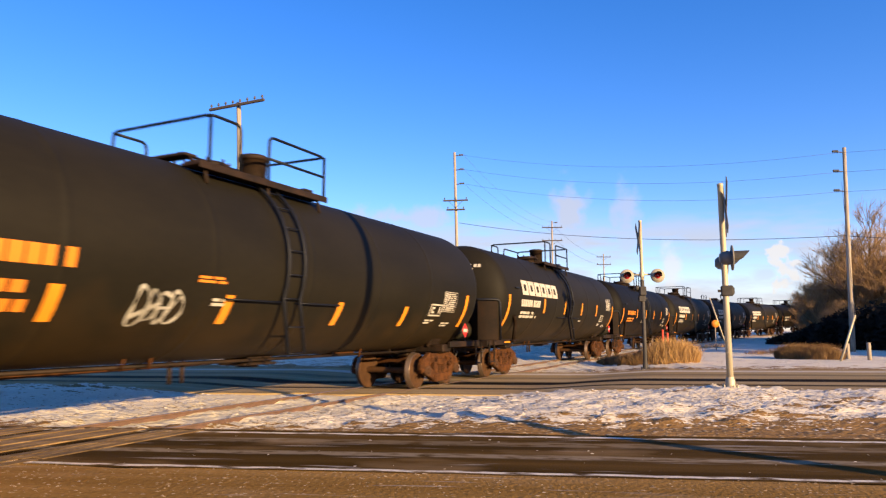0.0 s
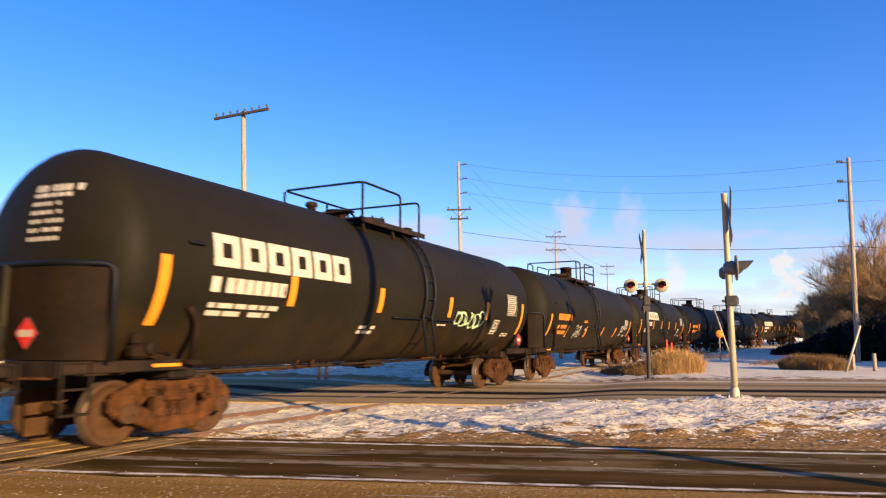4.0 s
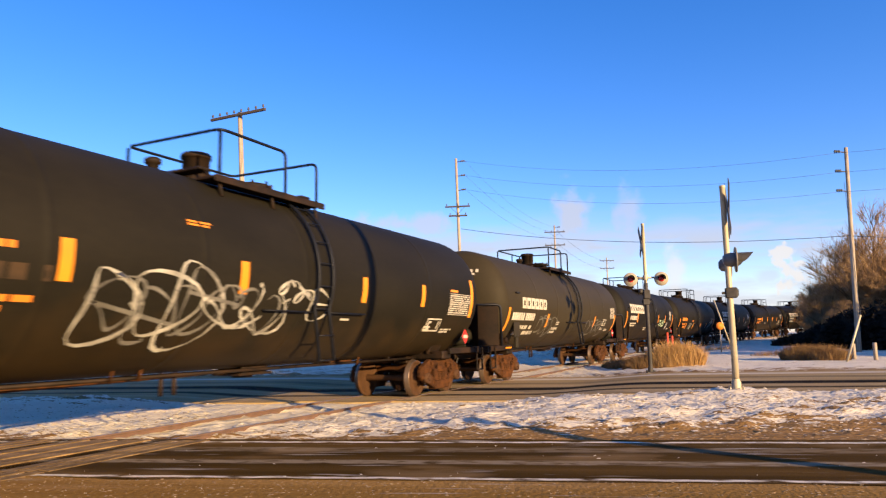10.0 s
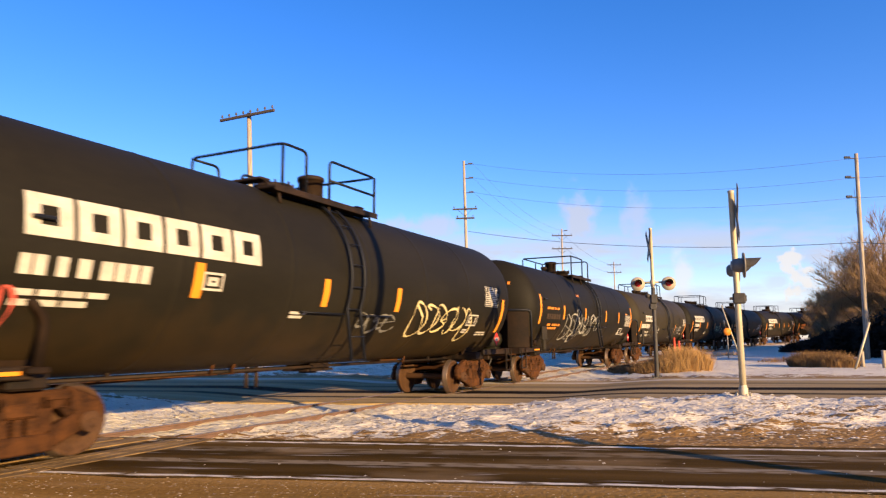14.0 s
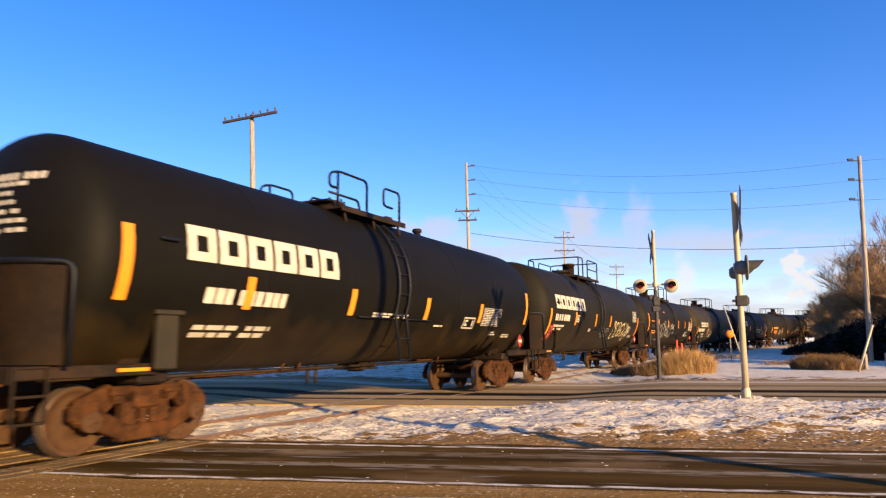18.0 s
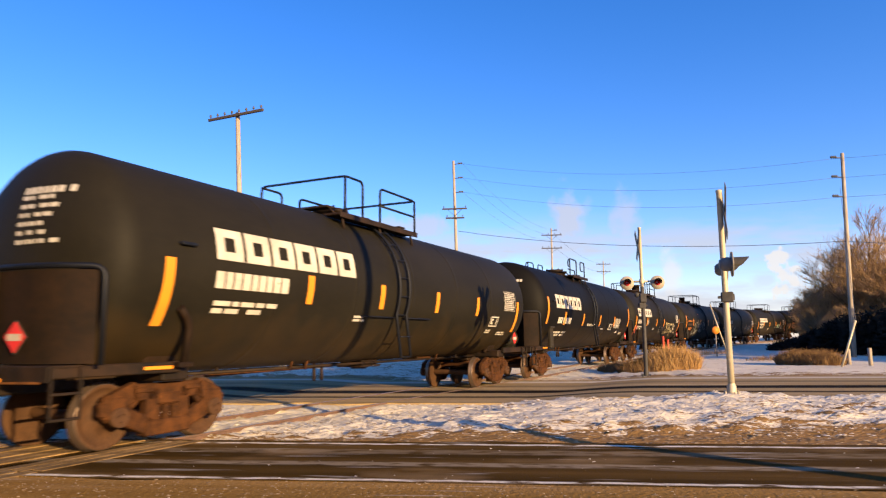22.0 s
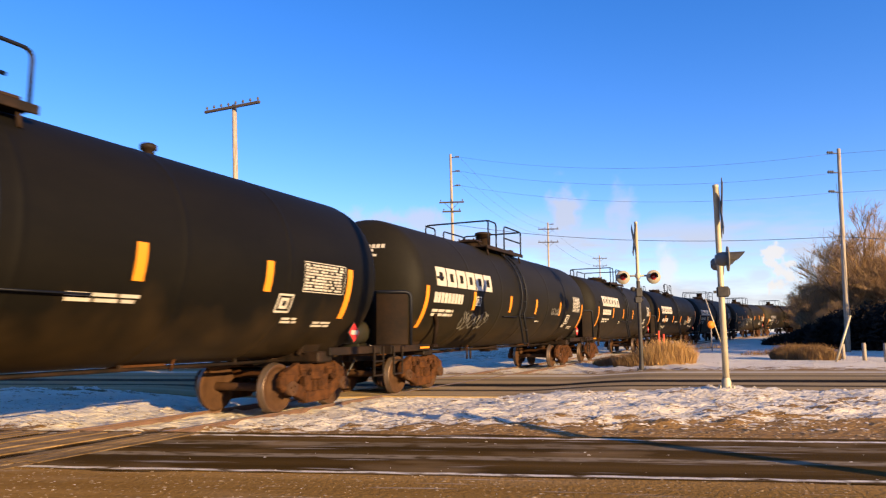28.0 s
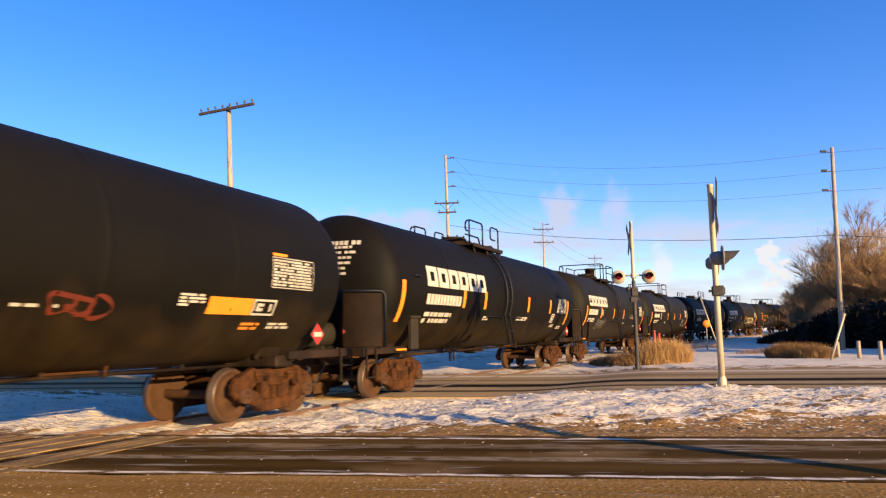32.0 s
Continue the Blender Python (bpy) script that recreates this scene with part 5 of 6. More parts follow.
def dress(car, n, look_):
    """Stripes, lettering, data panels and spray paint of one car."""
    zs = look_.get("zs", (2.12, 2.64))
    ends = look_.get("ends", (1.62, 2.66))
    for x in look_.get("stripes", (-3.9, -1.2, 1.43, 4.1)):
        part("reflector_stripe", decal(Shape(), x - 0.09, x + 0.09, *zs, lift=0.009), M_YELLOW, car, "yellow reflective stripe")
    if ends:
        for x in look_.get("at", (-7.6, 7.45)):
            part("reflector_stripe", decal(Shape(), x - 0.09, x + 0.09, *ends, lift=0.009), M_YELLOW, car, "long yellow reflective stripe")
    ink = look_.get("ink", M_WHITE)
    if look_.get("mark"):
        x0, x1, z0, z1 = look_["mark"]
        w = (x1 - x0) / 6
        for k in range(6):
            part("block_letter", block(x0 + w * (k + 0.05), x0 + w * (k + 0.95), z0, z1), ink, car, "large white block letter")
    x0, x1, z0, z1 = look_.get("number", (-6.45, -4.4, 2.3, 2.55))
    tagged(part("car_marking", bars(x0, x1, z0, z1, 1, n * 7 + 1, 0.06, words=(0.97, 1.0), wide=(0.14, 0.19), space=0.032), ink, car), kind="stuff")
    x0, x1, z0, z1 = look_.get("lines", (-6.4, -4.5, 1.9, 2.16))
    tagged(part("small_lettering", bars(x0, x1, z0, z1, 2, n * 7 + 2), ink, car), kind="stuff")
    tagged(part("data_panel", panel_lines(*look_.get("panel", (6.0, 6.95, 2.42, 2.98)), n * 7 + 3), M_WHITE, car), kind="stuff")
    if look_.get("bar"):
        part("orange_bar", decal(Shape(), *look_["bar"]), M_YELLOW, car, "short orange bar over the data panel")
    if look_.get("box_small"):
        tagged(part("stencil_box", framed(*look_["box_small"]), M_WHITE, car), kind="stuff")
    if look_.get("faded"):
        tagged(part("faded_lettering", bars(*look_["faded"], 1, n * 7 + 8, 0.06, words=(0.95, 1.0), wide=(0.15, 0.3)), M_FADED, car), kind="stuff")
    if not look_.get("box"):
        tagged(part("stencil_box", framed(*look_.get("stencil", (5.05, 5.7, 1.86, 2.16))), M_WHITE, car), kind="stuff")
        tagged(part("stencil_lines", bars(5.0, 5.5, 1.66, 1.78, 2, n * 7 + 4), M_WHITE, car), kind="stuff")
    tagged(part("test_lettering", bars(6.0, 6.7, 1.6, 1.72, 2, n * 7 + 5), M_WHITE, car), kind="stuff")
    if n % 2 == 0:
        tagged(part("sill_lettering", bars(-2.35, -1.9, 1.86, 2.0, 2, n * 7 + 6), M_WHITE, car), kind="stuff")
    else:
        tagged(part("sill_lettering", bars(1.3, 1.9, 1.84, 1.9, 1, n * 7 + 6), M_WHITE, car), kind="stuff")
    s = Shape()
    hr = random.Random(n + 50)
    orange = ink is M_ORANGE
    for k in range(5 if orange else 7):
        z = ZC + (0.82 if orange else 0.98) - k * 0.125
        y, stop = -0.05, -0.85 if k == 0 else -0.75 + 0.13 * k if orange else hr.uniform(-0.75, -0.45)
        while y > stop:
            w = 0.09 if k == 0 else hr.uniform(0.05, 0.16)
            s.sheet(1, 1, lambda u, v: head_point(y - w * u, z - (0.1 if k == 0 else 0.06) * v))
            y -= w + (0.03 if hr.random() < 0.8 else 0.09)
    tagged(part("head_lettering", s, ink, car), kind="stuff")
    placard(car, 7.4, -1.47, 1.5, 0)
    placard(car, -8.74, -0.62, 1.56, -1)
    for mat, x0, x1, z0, z1, seed, loops in look_.get("spray", ()):
        part("graffiti", scrawl(x0, x1, z0, z1, seed, 0.026 if mat is M_GRAFD else 0.03, loops), mat, car, "looping sprayed graffiti")
    if look_.get("box"):
        part("yellow_panel", decal(Shape(), 4.37, 5.4, 1.83, 2.1), M_YELLOW, car, "yellow stencil panel")
        tagged(part("stencil_box", framed(5.42, 6.0, 1.83, 2.1), M_WHITE, car), kind="stuff")
        tagged(part("stencil_lines", bars(3.76, 4.3, 1.93, 2.13, 4, 5), M_WHITE, car), kind="stuff")
        tagged(part("orange_lines", bars(5.3, 5.8, 1.58, 1.72, 2, 6), M_ORANGE, car), kind="stuff")
    if look_.get("tail"):
        tagged(part("extra_lettering", bars(*look_["tail"], 2, n * 7 + 9), ink, car), kind="stuff")


MARK = (-6.4, -2.3, 2.7, 3.2)
LOOKS = {
    -4: dict(mark=MARK, kind="straight"),
    -3: dict(kind="straight", box=True, stripes=(), ends=None, panel=(5.75, 6.96, 2.31, 2.85), bar=(5.77, 6.17, 2.87, 2.92), spray=((M_GRAFR, 1.75, 2.6, 1.74, 2.05, 3, 3),)),
    -2: dict(mark=(-6.41, -2.42, 2.68, 3.2), kind="curled", stripes=(-4.03, -2.44, 1.66, 4.32), zs=(2.19, 2.71), ends=(1.78, 2.76), at=(-7.6, 6.82), lines=(-6.3, -4.4, 1.74, 2.06), tail=(0.69, 1.92, 1.88, 2.02), number=(-6.35, -4.2, 2.22, 2.5),
             panel=(5.3, 6.65, 2.24, 2.8), stencil=(4.68, 5.1, 1.85, 2.18)),
    -1: dict(mark=(-7.15, -3.3, 2.69, 3.18), kind="straight", stripes=(-4.62, -1.62, 1.05, 4.08), number=(-7.2, -5.42, 2.25, 2.53), lines=(-7.15, -5.73, 1.9, 2.11), box_small=(-4.5, -4.13, 2.25, 2.52), panel=(5.96, 7.1, 2.32, 2.93),
             stencil=(5.2, 5.7, 1.8, 2.16), spray=((M_GRAFD, -5.15, -3.3, 1.6, 2.08, 11, 8), (M_GRAFD, 3.0, 4.0, 2.13, 2.38, 12, 5))),
    0: dict(mark=(-6.4, -2.47, 2.74, 3.24), kind="low", at=(-7.26, 7.22), stripes=(-3.98, -1.41, 1.3, 3.9), zs=(2.15, 2.67), ends=(1.71, 2.68), number=(-6.36, -4.55, 2.29, 2.57), lines=(-6.32, -4.82, 1.9, 2.13), panel=(6.0, 7.0, 2.37, 2.97)),
    1: dict(mark=(-6.65, -2.92, 2.65, 3.17), kind="curled", stripes=(-5.27, -2.38, 0.73, 3.86), zs=(2.0, 2.51), ends=(2.03, 3.03), number=(-6.18, -4.32, 2.05, 2.3), lines=(-6.18, -4.18, 1.54, 1.76), tail=(-1.56, 0.3, 1.98, 2.1),
            panel=(4.05, 5.35, 1.93, 2.42), stencil=(2.9, 3.6, 1.83, 2.13)),
    2: dict(mark=(-7.2, -3.27, 2.68, 3.19), kind="straight", stripes=(-4.57, -1.47, 1.19), zs=(2.1, 2.61), ends=(1.7, 2.66), at=(-7.72, 7.35), number=(-7.18, -5.4, 2.23, 2.48), lines=(-7.18, -5.7, 1.87, 2.1), box_small=(-4.48, -4.08, 2.22, 2.49),
            spray=((M_GRAFY, 2.0, 5.3, 1.52, 2.42, 21, 6), (M_GRAFD, -0.2, 1.2, 1.66, 2.06, 22, 4), (M_GRAFP, -7.65, -7.15, 1.58, 2.1, 23, 3))),
    3: dict(kind="turned", ink=M_ORANGE, stripes=(-4.68, -1.62, 1.95, 4.57), zs=(2.22, 2.74), ends=(2.02, 3.05), at=(-7.43, 7.47), number=(-6.72, -5.3, 2.55, 2.64), faded=(-6.7, -4.8, 2.2, 2.4), lines=(-6.48, -4.9, 1.82, 2.06), tail=(-2.75, -2.2, 3.18, 3.28),
            panel=(6.06, 7.38, 2.07, 2.62), bar=(6.1, 6.54, 2.66, 2.72), stencil=(5.06, 5.85, 1.64, 1.96), spray=((M_GRAF, -4.45, -2.7, 1.3, 2.5, 31, 2), (M_GRAFD, -4.2, -2.4, 1.45, 2.4, 34, 3), (M_GRAF, -3.0, -0.6, 1.38, 2.75, 33, 3), (M_GRAFD, -2.7, -0.8, 1.5, 2.5, 36, 4), (M_GRAF, -0.7, 0.65, 1.8, 2.6, 32, 3))),
    4: dict(mark=(-6.5, -3.89, 2.4, 2.77), kind="turned", stripes=(-3.53, 3.44), zs=(1.78, 2.27), ends=(1.6, 2.4), at=(-7.6, 7.4), number=(-7.26, -5.05, 2.0, 2.26), lines=(-6.62, -4.7, 1.5, 1.87), tail=(-2.7, -1.9, 1.54, 1.8), panel=(6.35, 7.3, 2.22, 2.74),
            spray=((M_GRAFD, -4.6, -2.4, 1.45, 2.2, 41, 4), (M_GRAFD, 2.1, 5.3, 1.36, 2.22, 42, 5))),
    5: dict(mark=(-6.63, -2.9, 2.6, 3.11), kind="turned_low", stripes=(-4.66, -1.67, 1.8, 4.3), zs=(2.07, 2.59), number=(-6.6, -4.76, 2.2, 2.45), lines=(-6.57, -4.8, 1.83, 2.07), ends=(1.68, 2.67), at=(-7.5, 7.3), panel=(5.92, 6.75, 2.26, 2.91), stencil=(5.0, 5.45, 1.75, 2.09),
            tail=(-2.2, -1.4, 1.6, 1.8), spray=((M_GRAFG, 2.24, 4.14, 1.84, 2.26, 51, 6),)),
    6: dict(kind="straight", ink=M_ORANGE, stripes=(-4.93, -2.0, 1.1, 3.82), zs=(1.6, 2.05), ends=(1.6, 2.46), number=(-6.6, -4.7, 2.25, 2.51), lines=(-6.5, -5.05, 1.67, 2.11), tail=(-2.74, -2.07, 2.2, 2.32), panel=(5.7, 6.5, 1.98, 2.5), at=(-7.5, 7.16), spray=((M_GRAF, -3.75, -2.95, 1.56, 2.14, 61, 4),)),
    7: dict(mark=MARK, kind="straight"),
    8: dict(kind="straight", ink=M_ORANGE),
    9: dict(mark=MARK, kind="straight"),
    10: dict(mark=MARK, kind="curled"),
    11: dict(mark=MARK, kind="straight"),
    12: dict(kind="straight"),
    13: dict(mark=MARK, kind="straight"),
}
SHIFT = {2: -0.35, -1: -0.15}  # cars whose couplers hold them a little further back
DEEP = (-4, -3, -2, 1, 8, 10)
LARGE = (-2, -1, 1, 2)
CARS = {}


def build_train():
    plain = {}
    for n, look_ in LOOKS.items():
        kind = (look_["kind"], "large" if n in LARGE else "small")
        set_size(kind[1])
        if kind not in plain:
            plain[kind] = tank_car(kind[0])
            CARS[n] = plain[kind]
        else:
            CARS[n] = copy_thing(plain[kind], Matrix())
    for n, car in CARS.items():
        set_size("large" if n in LARGE else "small")
        dress(car, n, LOOKS[n])
        for ob in car.children:
            if ob.name.startswith("tank"):
                ob.material_slots[0].link = "OBJECT"
                ob.material_slots[0].material = M_TANK_DUSTY if n == 4 else M_TANK_DARK if n in DEEP else M_TANK
        what = "white block lettering" if LOOKS[n].get("mark") else ("orange lettering" if LOOKS[n].get("ink") else "a yellow panel" if LOOKS[n].get("box") else "small white lettering")
        if LOOKS[n].get("spray"):
            what += " and sprayed graffiti"
        tagged(car, ("dusty olive tank car with " if n == 4 else "black tank car on rails with ") + what)


build_train()


def car_pose(s):
    a, b = on_line(s - 6.95), on_line(s + 6.95)
    d = b - a
    mid = (a + b) / 2
    turn = Matrix.Rotation(math.atan2(d.y, d.x), 4, "Z") @ Matrix.Rotation(-math.atan2(d.z, math.hypot(d.x, d.y)), 4, "Y")
    return Matrix.Translation(mid) @ turn


# ---- crossing signals ----
def crossing_signal(at, high, turn, lamps_turn, label, dark=0.0):
    """A mast with its crossbuck, two hooded lamps on an arm, and its base; turn: the way that the crossbuck faces."""
    sig = thing("crossing_signal", label, "railway signal", at, turn, "signals at the crossing")
    k = high / 4.4
    s = Shape().lathe([(0.001, 0.1), (0.068, 0.1), (0.062, high * 0.5), (0.058, high - 0.06), (0.066, high - 0.05), (0.066, high), (0.001, high + 0.02)], "z", seg=14)
    part("mast", s, M_MAST, sig, "pale weathered metal mast")
    if dark:
        s = Shape().lathe([(0.07, 0.1), (0.075, 0.12), (0.071, dark), (0.066, dark + 0.01)], "z", seg=14)
        part("lower_sleeve", s, M_BLACK, sig, "dark lower part of the mast")
    s = Shape().box((0, 0, 0.02), (0.3, 0.3, 0.05), chamfer=0.01)
    s.lathe([(0.095, 0.04), (0.095, 0.2), (0.08, 0.22), (0.075, 0.26)], "z", seg=14)
    for x in (-0.13, 0.13):
        for y in (-0.13, 0.13):
            s.tube([(x, y, 0.0), (x, y, 0.11)], 0.018, 6)
    part("base", s, M_BLACK if dark else M_MAST, sig)
    # crossbuck: two crossed boards on the face of the mast
    for e in (-1, 1):
        m = Matrix.Rotation(radians(52 * e), 3, "Y")
        s = Shape().box((0, -0.09 - 0.012 * e, 0), (1.36, 0.016, 0.25), m, chamfer=0.004)
        part("crossbuck_board", s, M_BOARD, sig, "dark grey crossbuck board", (0, 0, high - 0.52 * k))
    s = Shape()
    for e in (-1, 1):
        for q in range(4):
            m = Matrix.Rotation(radians(52 * e), 3, "Y")
            s.box(m @ Vector((-0.42 + q * 0.28, 0, 0)) + Vector((0, -0.102 - 0.012 * e, 0)), (0.16, 0.006, 0.12), m)
    part("sign_bars", s, M_DARK, sig, "", (0, 0, high - 0.52 * k))
    zl = high - 1.62 * k
    arm = Matrix.Rotation(radians(lamps_turn), 3, "Z")
    s = Shape().tube([arm @ Vector((-0.62, 0, zl)), arm @ Vector((0.62, 0, zl))], 0.035, 10)
    s.lathe([(0.09, zl - 0.09), (0.1, zl), (0.09, zl + 0.09)], "z", seg=12)
    part("lamp_arm", s, M_MAST, sig)
    for e in (-1, 1):
        c = Vector((e * 0.55, -0.12, zl - 0.06))
        s = Shape()
        disc = [(0.001, 0.03), (0.255, 0.03), (0.26, 0.02), (0.255, 0.0), (0.001, 0.0)]
        s.lathe(disc, "y", c, 24)
        s.lathe([(0.13, -0.0), (0.15, 0.10), (0.13, 0.2), (0.08, 0.25), (0.001, 0.25)], "y", c, 18)
        for v in range(len(s.v)):
            s.v[v] = arm @ s.v[v]
        lamp = part("signal_lamp", s, M_BACKING if dark else M_DISC, sig, "grey round lamp backing")
        s = Shape().lathe([(0.001, -0.03), (0.06, -0.026), (0.105, -0.008), (0.11, 0.0)], "y", c, 18)
        for v in range(len(s.v)):
            s.v[v] = arm @ s.v[v]
        part("lens", s, M_LENS, lamp, "dark red unlit lens")
        s = Shape()
        n = 14
        for lift in (0.0, 0.008):
            s.sheet(n, 2, lambda u, v: arm @ (c + Vector(((0.135 + lift) * math.cos(math.pi * (1.1 * u - 0.05)), -0.32 * v * (0.55 + 0.45 * math.sin(math.pi * u)), (0.135 + lift) * math.sin(math.pi * (1.1 * u - 0.05))))))
        part("hood", s, M_BLACK, lamp)
    s = Shape().box((0.0, -0.03, high - 2.33 * k), (0.2, 0.24, 0.22), chamfer=0.02)
    s.box((0, 0, high - 2.33 * k), (0.16, 0.3, 0.05))
    s.box((0, -0.16, high - 2.33 * k), (0.1, 0.03, 0.14), chamfer=0.01)
    part("junction_box", s, M_BLACK, sig)
    if dark:
        s = Shape().box((0.05, 0.0, zl - 0.62), (0.2, 0.24, 0.34), chamfer=0.03).tube([(0.05, 0, zl - 0.45), (0.05, 0, zl - 0.1)], 0.02, 6)
        s.lathe([(0.001, -0.1), (0.09, -0.06), (0.1, 0.05), (0.001, 0.1)], "z", (0.02, -0.2, zl - 0.5), 12)
        part("bell", s, M_BLACK, sig, "dark warning bell and its box")
    return sig


# ---- wooden poles and their wires ----
def utility_pole(at, high, arms, turn, label, lean=(0, 0), brackets=0):
    """arms: (metres below the top, half length, number of insulators)."""
    p = thing("utility_pole", label, "utility pole", at, turn, "poles along the railway")
    s = Shape()
    s.tube([(0, 0, -0.3), (lean[0] * 0.5, lean[1] * 0.5, high * 0.5), (lean[0], lean[1], high)], 0.15, 10, r2=0.1)
    part("pole", s, M_WOOD, p)
    for d, half, count in arms:
        z = high - d
        f = z / high
        c = Vector((lean[0] * f, lean[1] * f - 0.16, z))
        arm = part("crossarm", Shape().box(c, (half * 2, 0.1, 0.12), chamfer=0.012), M_ARM, p)
        for i in range(count):
            x = -half + 0.12 + (2 * half - 0.24) * i / max(1, count - 1)
            s = Shape().lathe([(0.015, 0.05), (0.015, 0.12), (0.05, 0.13), (0.055, 0.17), (0.035, 0.2), (0.04, 0.235), (0.001, 0.25)], "z", c + Vector((x, 0, 0)), 8)
            part("insulator", s, M_GLASS, arm)
        if 0.9 < half < 1.5:
            s = Shape()
            for e in (-1, 1):
                s.tube([c + Vector((e * half * 0.55, 0.05, -0.05)), Vector((lean[0] * f, lean[1] * f - 0.1, z - 0.6))], 0.018, 5)
            part("arm_brace", s, M_ARM, p)
    for i in range(brackets):
        z = high - 0.3 - i * 1.18
        f = z / high
        s = Shape().tube([(lean[0] * f, lean[1] * f, z), (lean[0] * f + 0.72, lean[1] * f, z + 0.08)], 0.035, 6)
        for k in range(3):
            s.lathe([(0.04, -0.06), (0.095, 0.0), (0.04, 0.06)], "x", (lean[0] * f + 0.42 + k * 0.12, lean[1] * f, z + 0.07), 8)
        part("line_post", s, M_GLASS, p)
    return p


def cable(a, b, sag, r=0.008):
    a, b = Vector(a), Vector(b)
    pts = [a.lerp(b, i / 14) - Vector((0, 0, sag * 4 * (i / 14) * (1 - i / 14))) for i in range(15)]
    s = Shape().tube(pts, r, 5)
    ob = new("overhead_wire", s.mesh("overhead_wire", M_WIRE))
    tagged(ob, "thin dark overhead wire strung between wooden poles", "wire", "overhead wires")
    return ob


def polar(az, dist):
    return Vector((math.sin(radians(az)) * dist, math.cos(radians(az)) * dist, 0))


def rise(el, dist):
    return EYE.z + math.tan(radians(el)) * dist


crossing_signal((6.02, 14.4, height(6.02, 14.4) - 0.02), 4.36, 72, 1, "pale metal crossing signal with crossbuck seen edge-on in snow")
crossing_signal((7.5, 25.35, height(7.5, 25.35) - 0.02), 5.55, -97, 87, "dark crossing signal with two hooded red lamps behind the road", 3.3)

PA = polar(-16.05, 31)
utility_pole((PA.x, PA.y, -0.1), rise(18.4, 31) + 0.1, ((0.16, 1.6, 8),), -26, "old wooden telegraph pole with one crossarm and insulators", (-0.5, -0.25))
PB = polar(1.5, 54)
utility_pole((PB.x, PB.y, 0), rise(15.0, 54), ((4.0, 1.0, 3), (4.75, 0.75, 3)), -8, "tall wooden power pole with line posts and two crossarms", (-0.3, 0), 3)
PC = polar(9.3, 88)
utility_pole((PC.x, PC.y, 0), rise(9.15, 88), ((0.9, 1.3, 4), (2.6, 1.3, 4)), -4, "tall wooden power pole with two crossarms far along the railway", (0.1, 0), 1)
PE = polar(13.5, 128)
utility_pole((PE.x, PE.y, 0), rise(6.3, 128), ((0.6, 1.3, 4), (2.0, 1.3, 4)), 0, "tall wooden power pole with two crossarms in the distance", (0, 0), 0)
PD = polar(30.9, 46)
utility_pole((PD.x, PD.y, 0.1), rise(13.1, 46), (), 180, "tall wooden power pole with line posts beside bare bushes", (-0.4, 0), 3)
PF = PD + Vector((24, -10, 0))
utility_pole((PF.x, PF.y, 0), rise(13.1, 46) + 1.4, ((0.4, 1.0, 3),), 20, "tall wooden power pole with line posts beside the road", (0, 0), 3)
PN = SUN_WAY * 5.6 + Vector((4.52, 7.28, 0))
utility_pole((PN.x, PN.y, 0), 9.5, ((0.4, 1.2, 4),), 30, "wooden roadside pole whose shadow crosses the road")
HB, HD, HC = rise(15.0, 54), rise(13.1, 46), rise(9.15, 88)
for dz in (0.25, 1.42, 2.6):
    cable(PB + Vector((0.45, 0, HB - dz)), PD + Vector((-0.35, 0, HD - dz)), 0.9)
    cable(PB + Vector((0.45, 0, HB - dz)), PC + Vector((0, 0, HC - dz * 0.6)), 1.0)
    cable(PD + Vector((-0.35, 0, HD - dz)), PF + Vector((0, 0, HD - dz + 1.3)), 0.5)
cable(PB + Vector((0, 0, HB - 5.8)), PD + Vector((0, 0, HD - 5.2)), 0.7, 0.018)
cable(PD + Vector((0, 0, HD - 5.2)), PF + Vector((0, 0, HD - 6.2)), 0.6, 0.018)
for i in range(2):
    cable(PC + Vector((0.4, 0, HC - 0.8 - i * 1.6)), PE + Vector((0, 0, rise(6.3, 128) - 0.6 - i * 1.4)), 0.8, 0.015)
# guy wire with its pale guard
GB = polar(30.05, 34)
s = Shape().tube([(0, 0, -0.1), (0.75, -0.1, 2.0)], 0.05, 8)
thing("guy_guard", "pale yellow guy wire guard standing in snow", "guy guard", (GB.x, GB.y, height(GB.x, GB.y)), 0, shape=s, mats=M_MAST)
cable(GB + Vector((0.75, -0.1, height(GB.x, GB.y) + 2.0)), PD + Vector((0.1, 0, HD - 2.0)), 0.0, 0.012)


# ---- trackside things ----
def marker(az, dist, high, mat, r, label, name, category, head=None):
    p = polar(az, dist)
    z = height(p.x, p.y)
    ob = thing(name, label, category, (p.x, p.y, z))
    part("post", Shape().tube([(0, 0, -0.1), (0, 0, high)], r, 8), mat, ob)
    if head:
        s = Shape().lathe([(0.001, 0.02), (0.24, 0.02), (0.24, 0.0), (0.001, 0.0)], "y", (0, -0.06, high - 0.1), 16)
        part("disc", s, head, ob)
    return ob


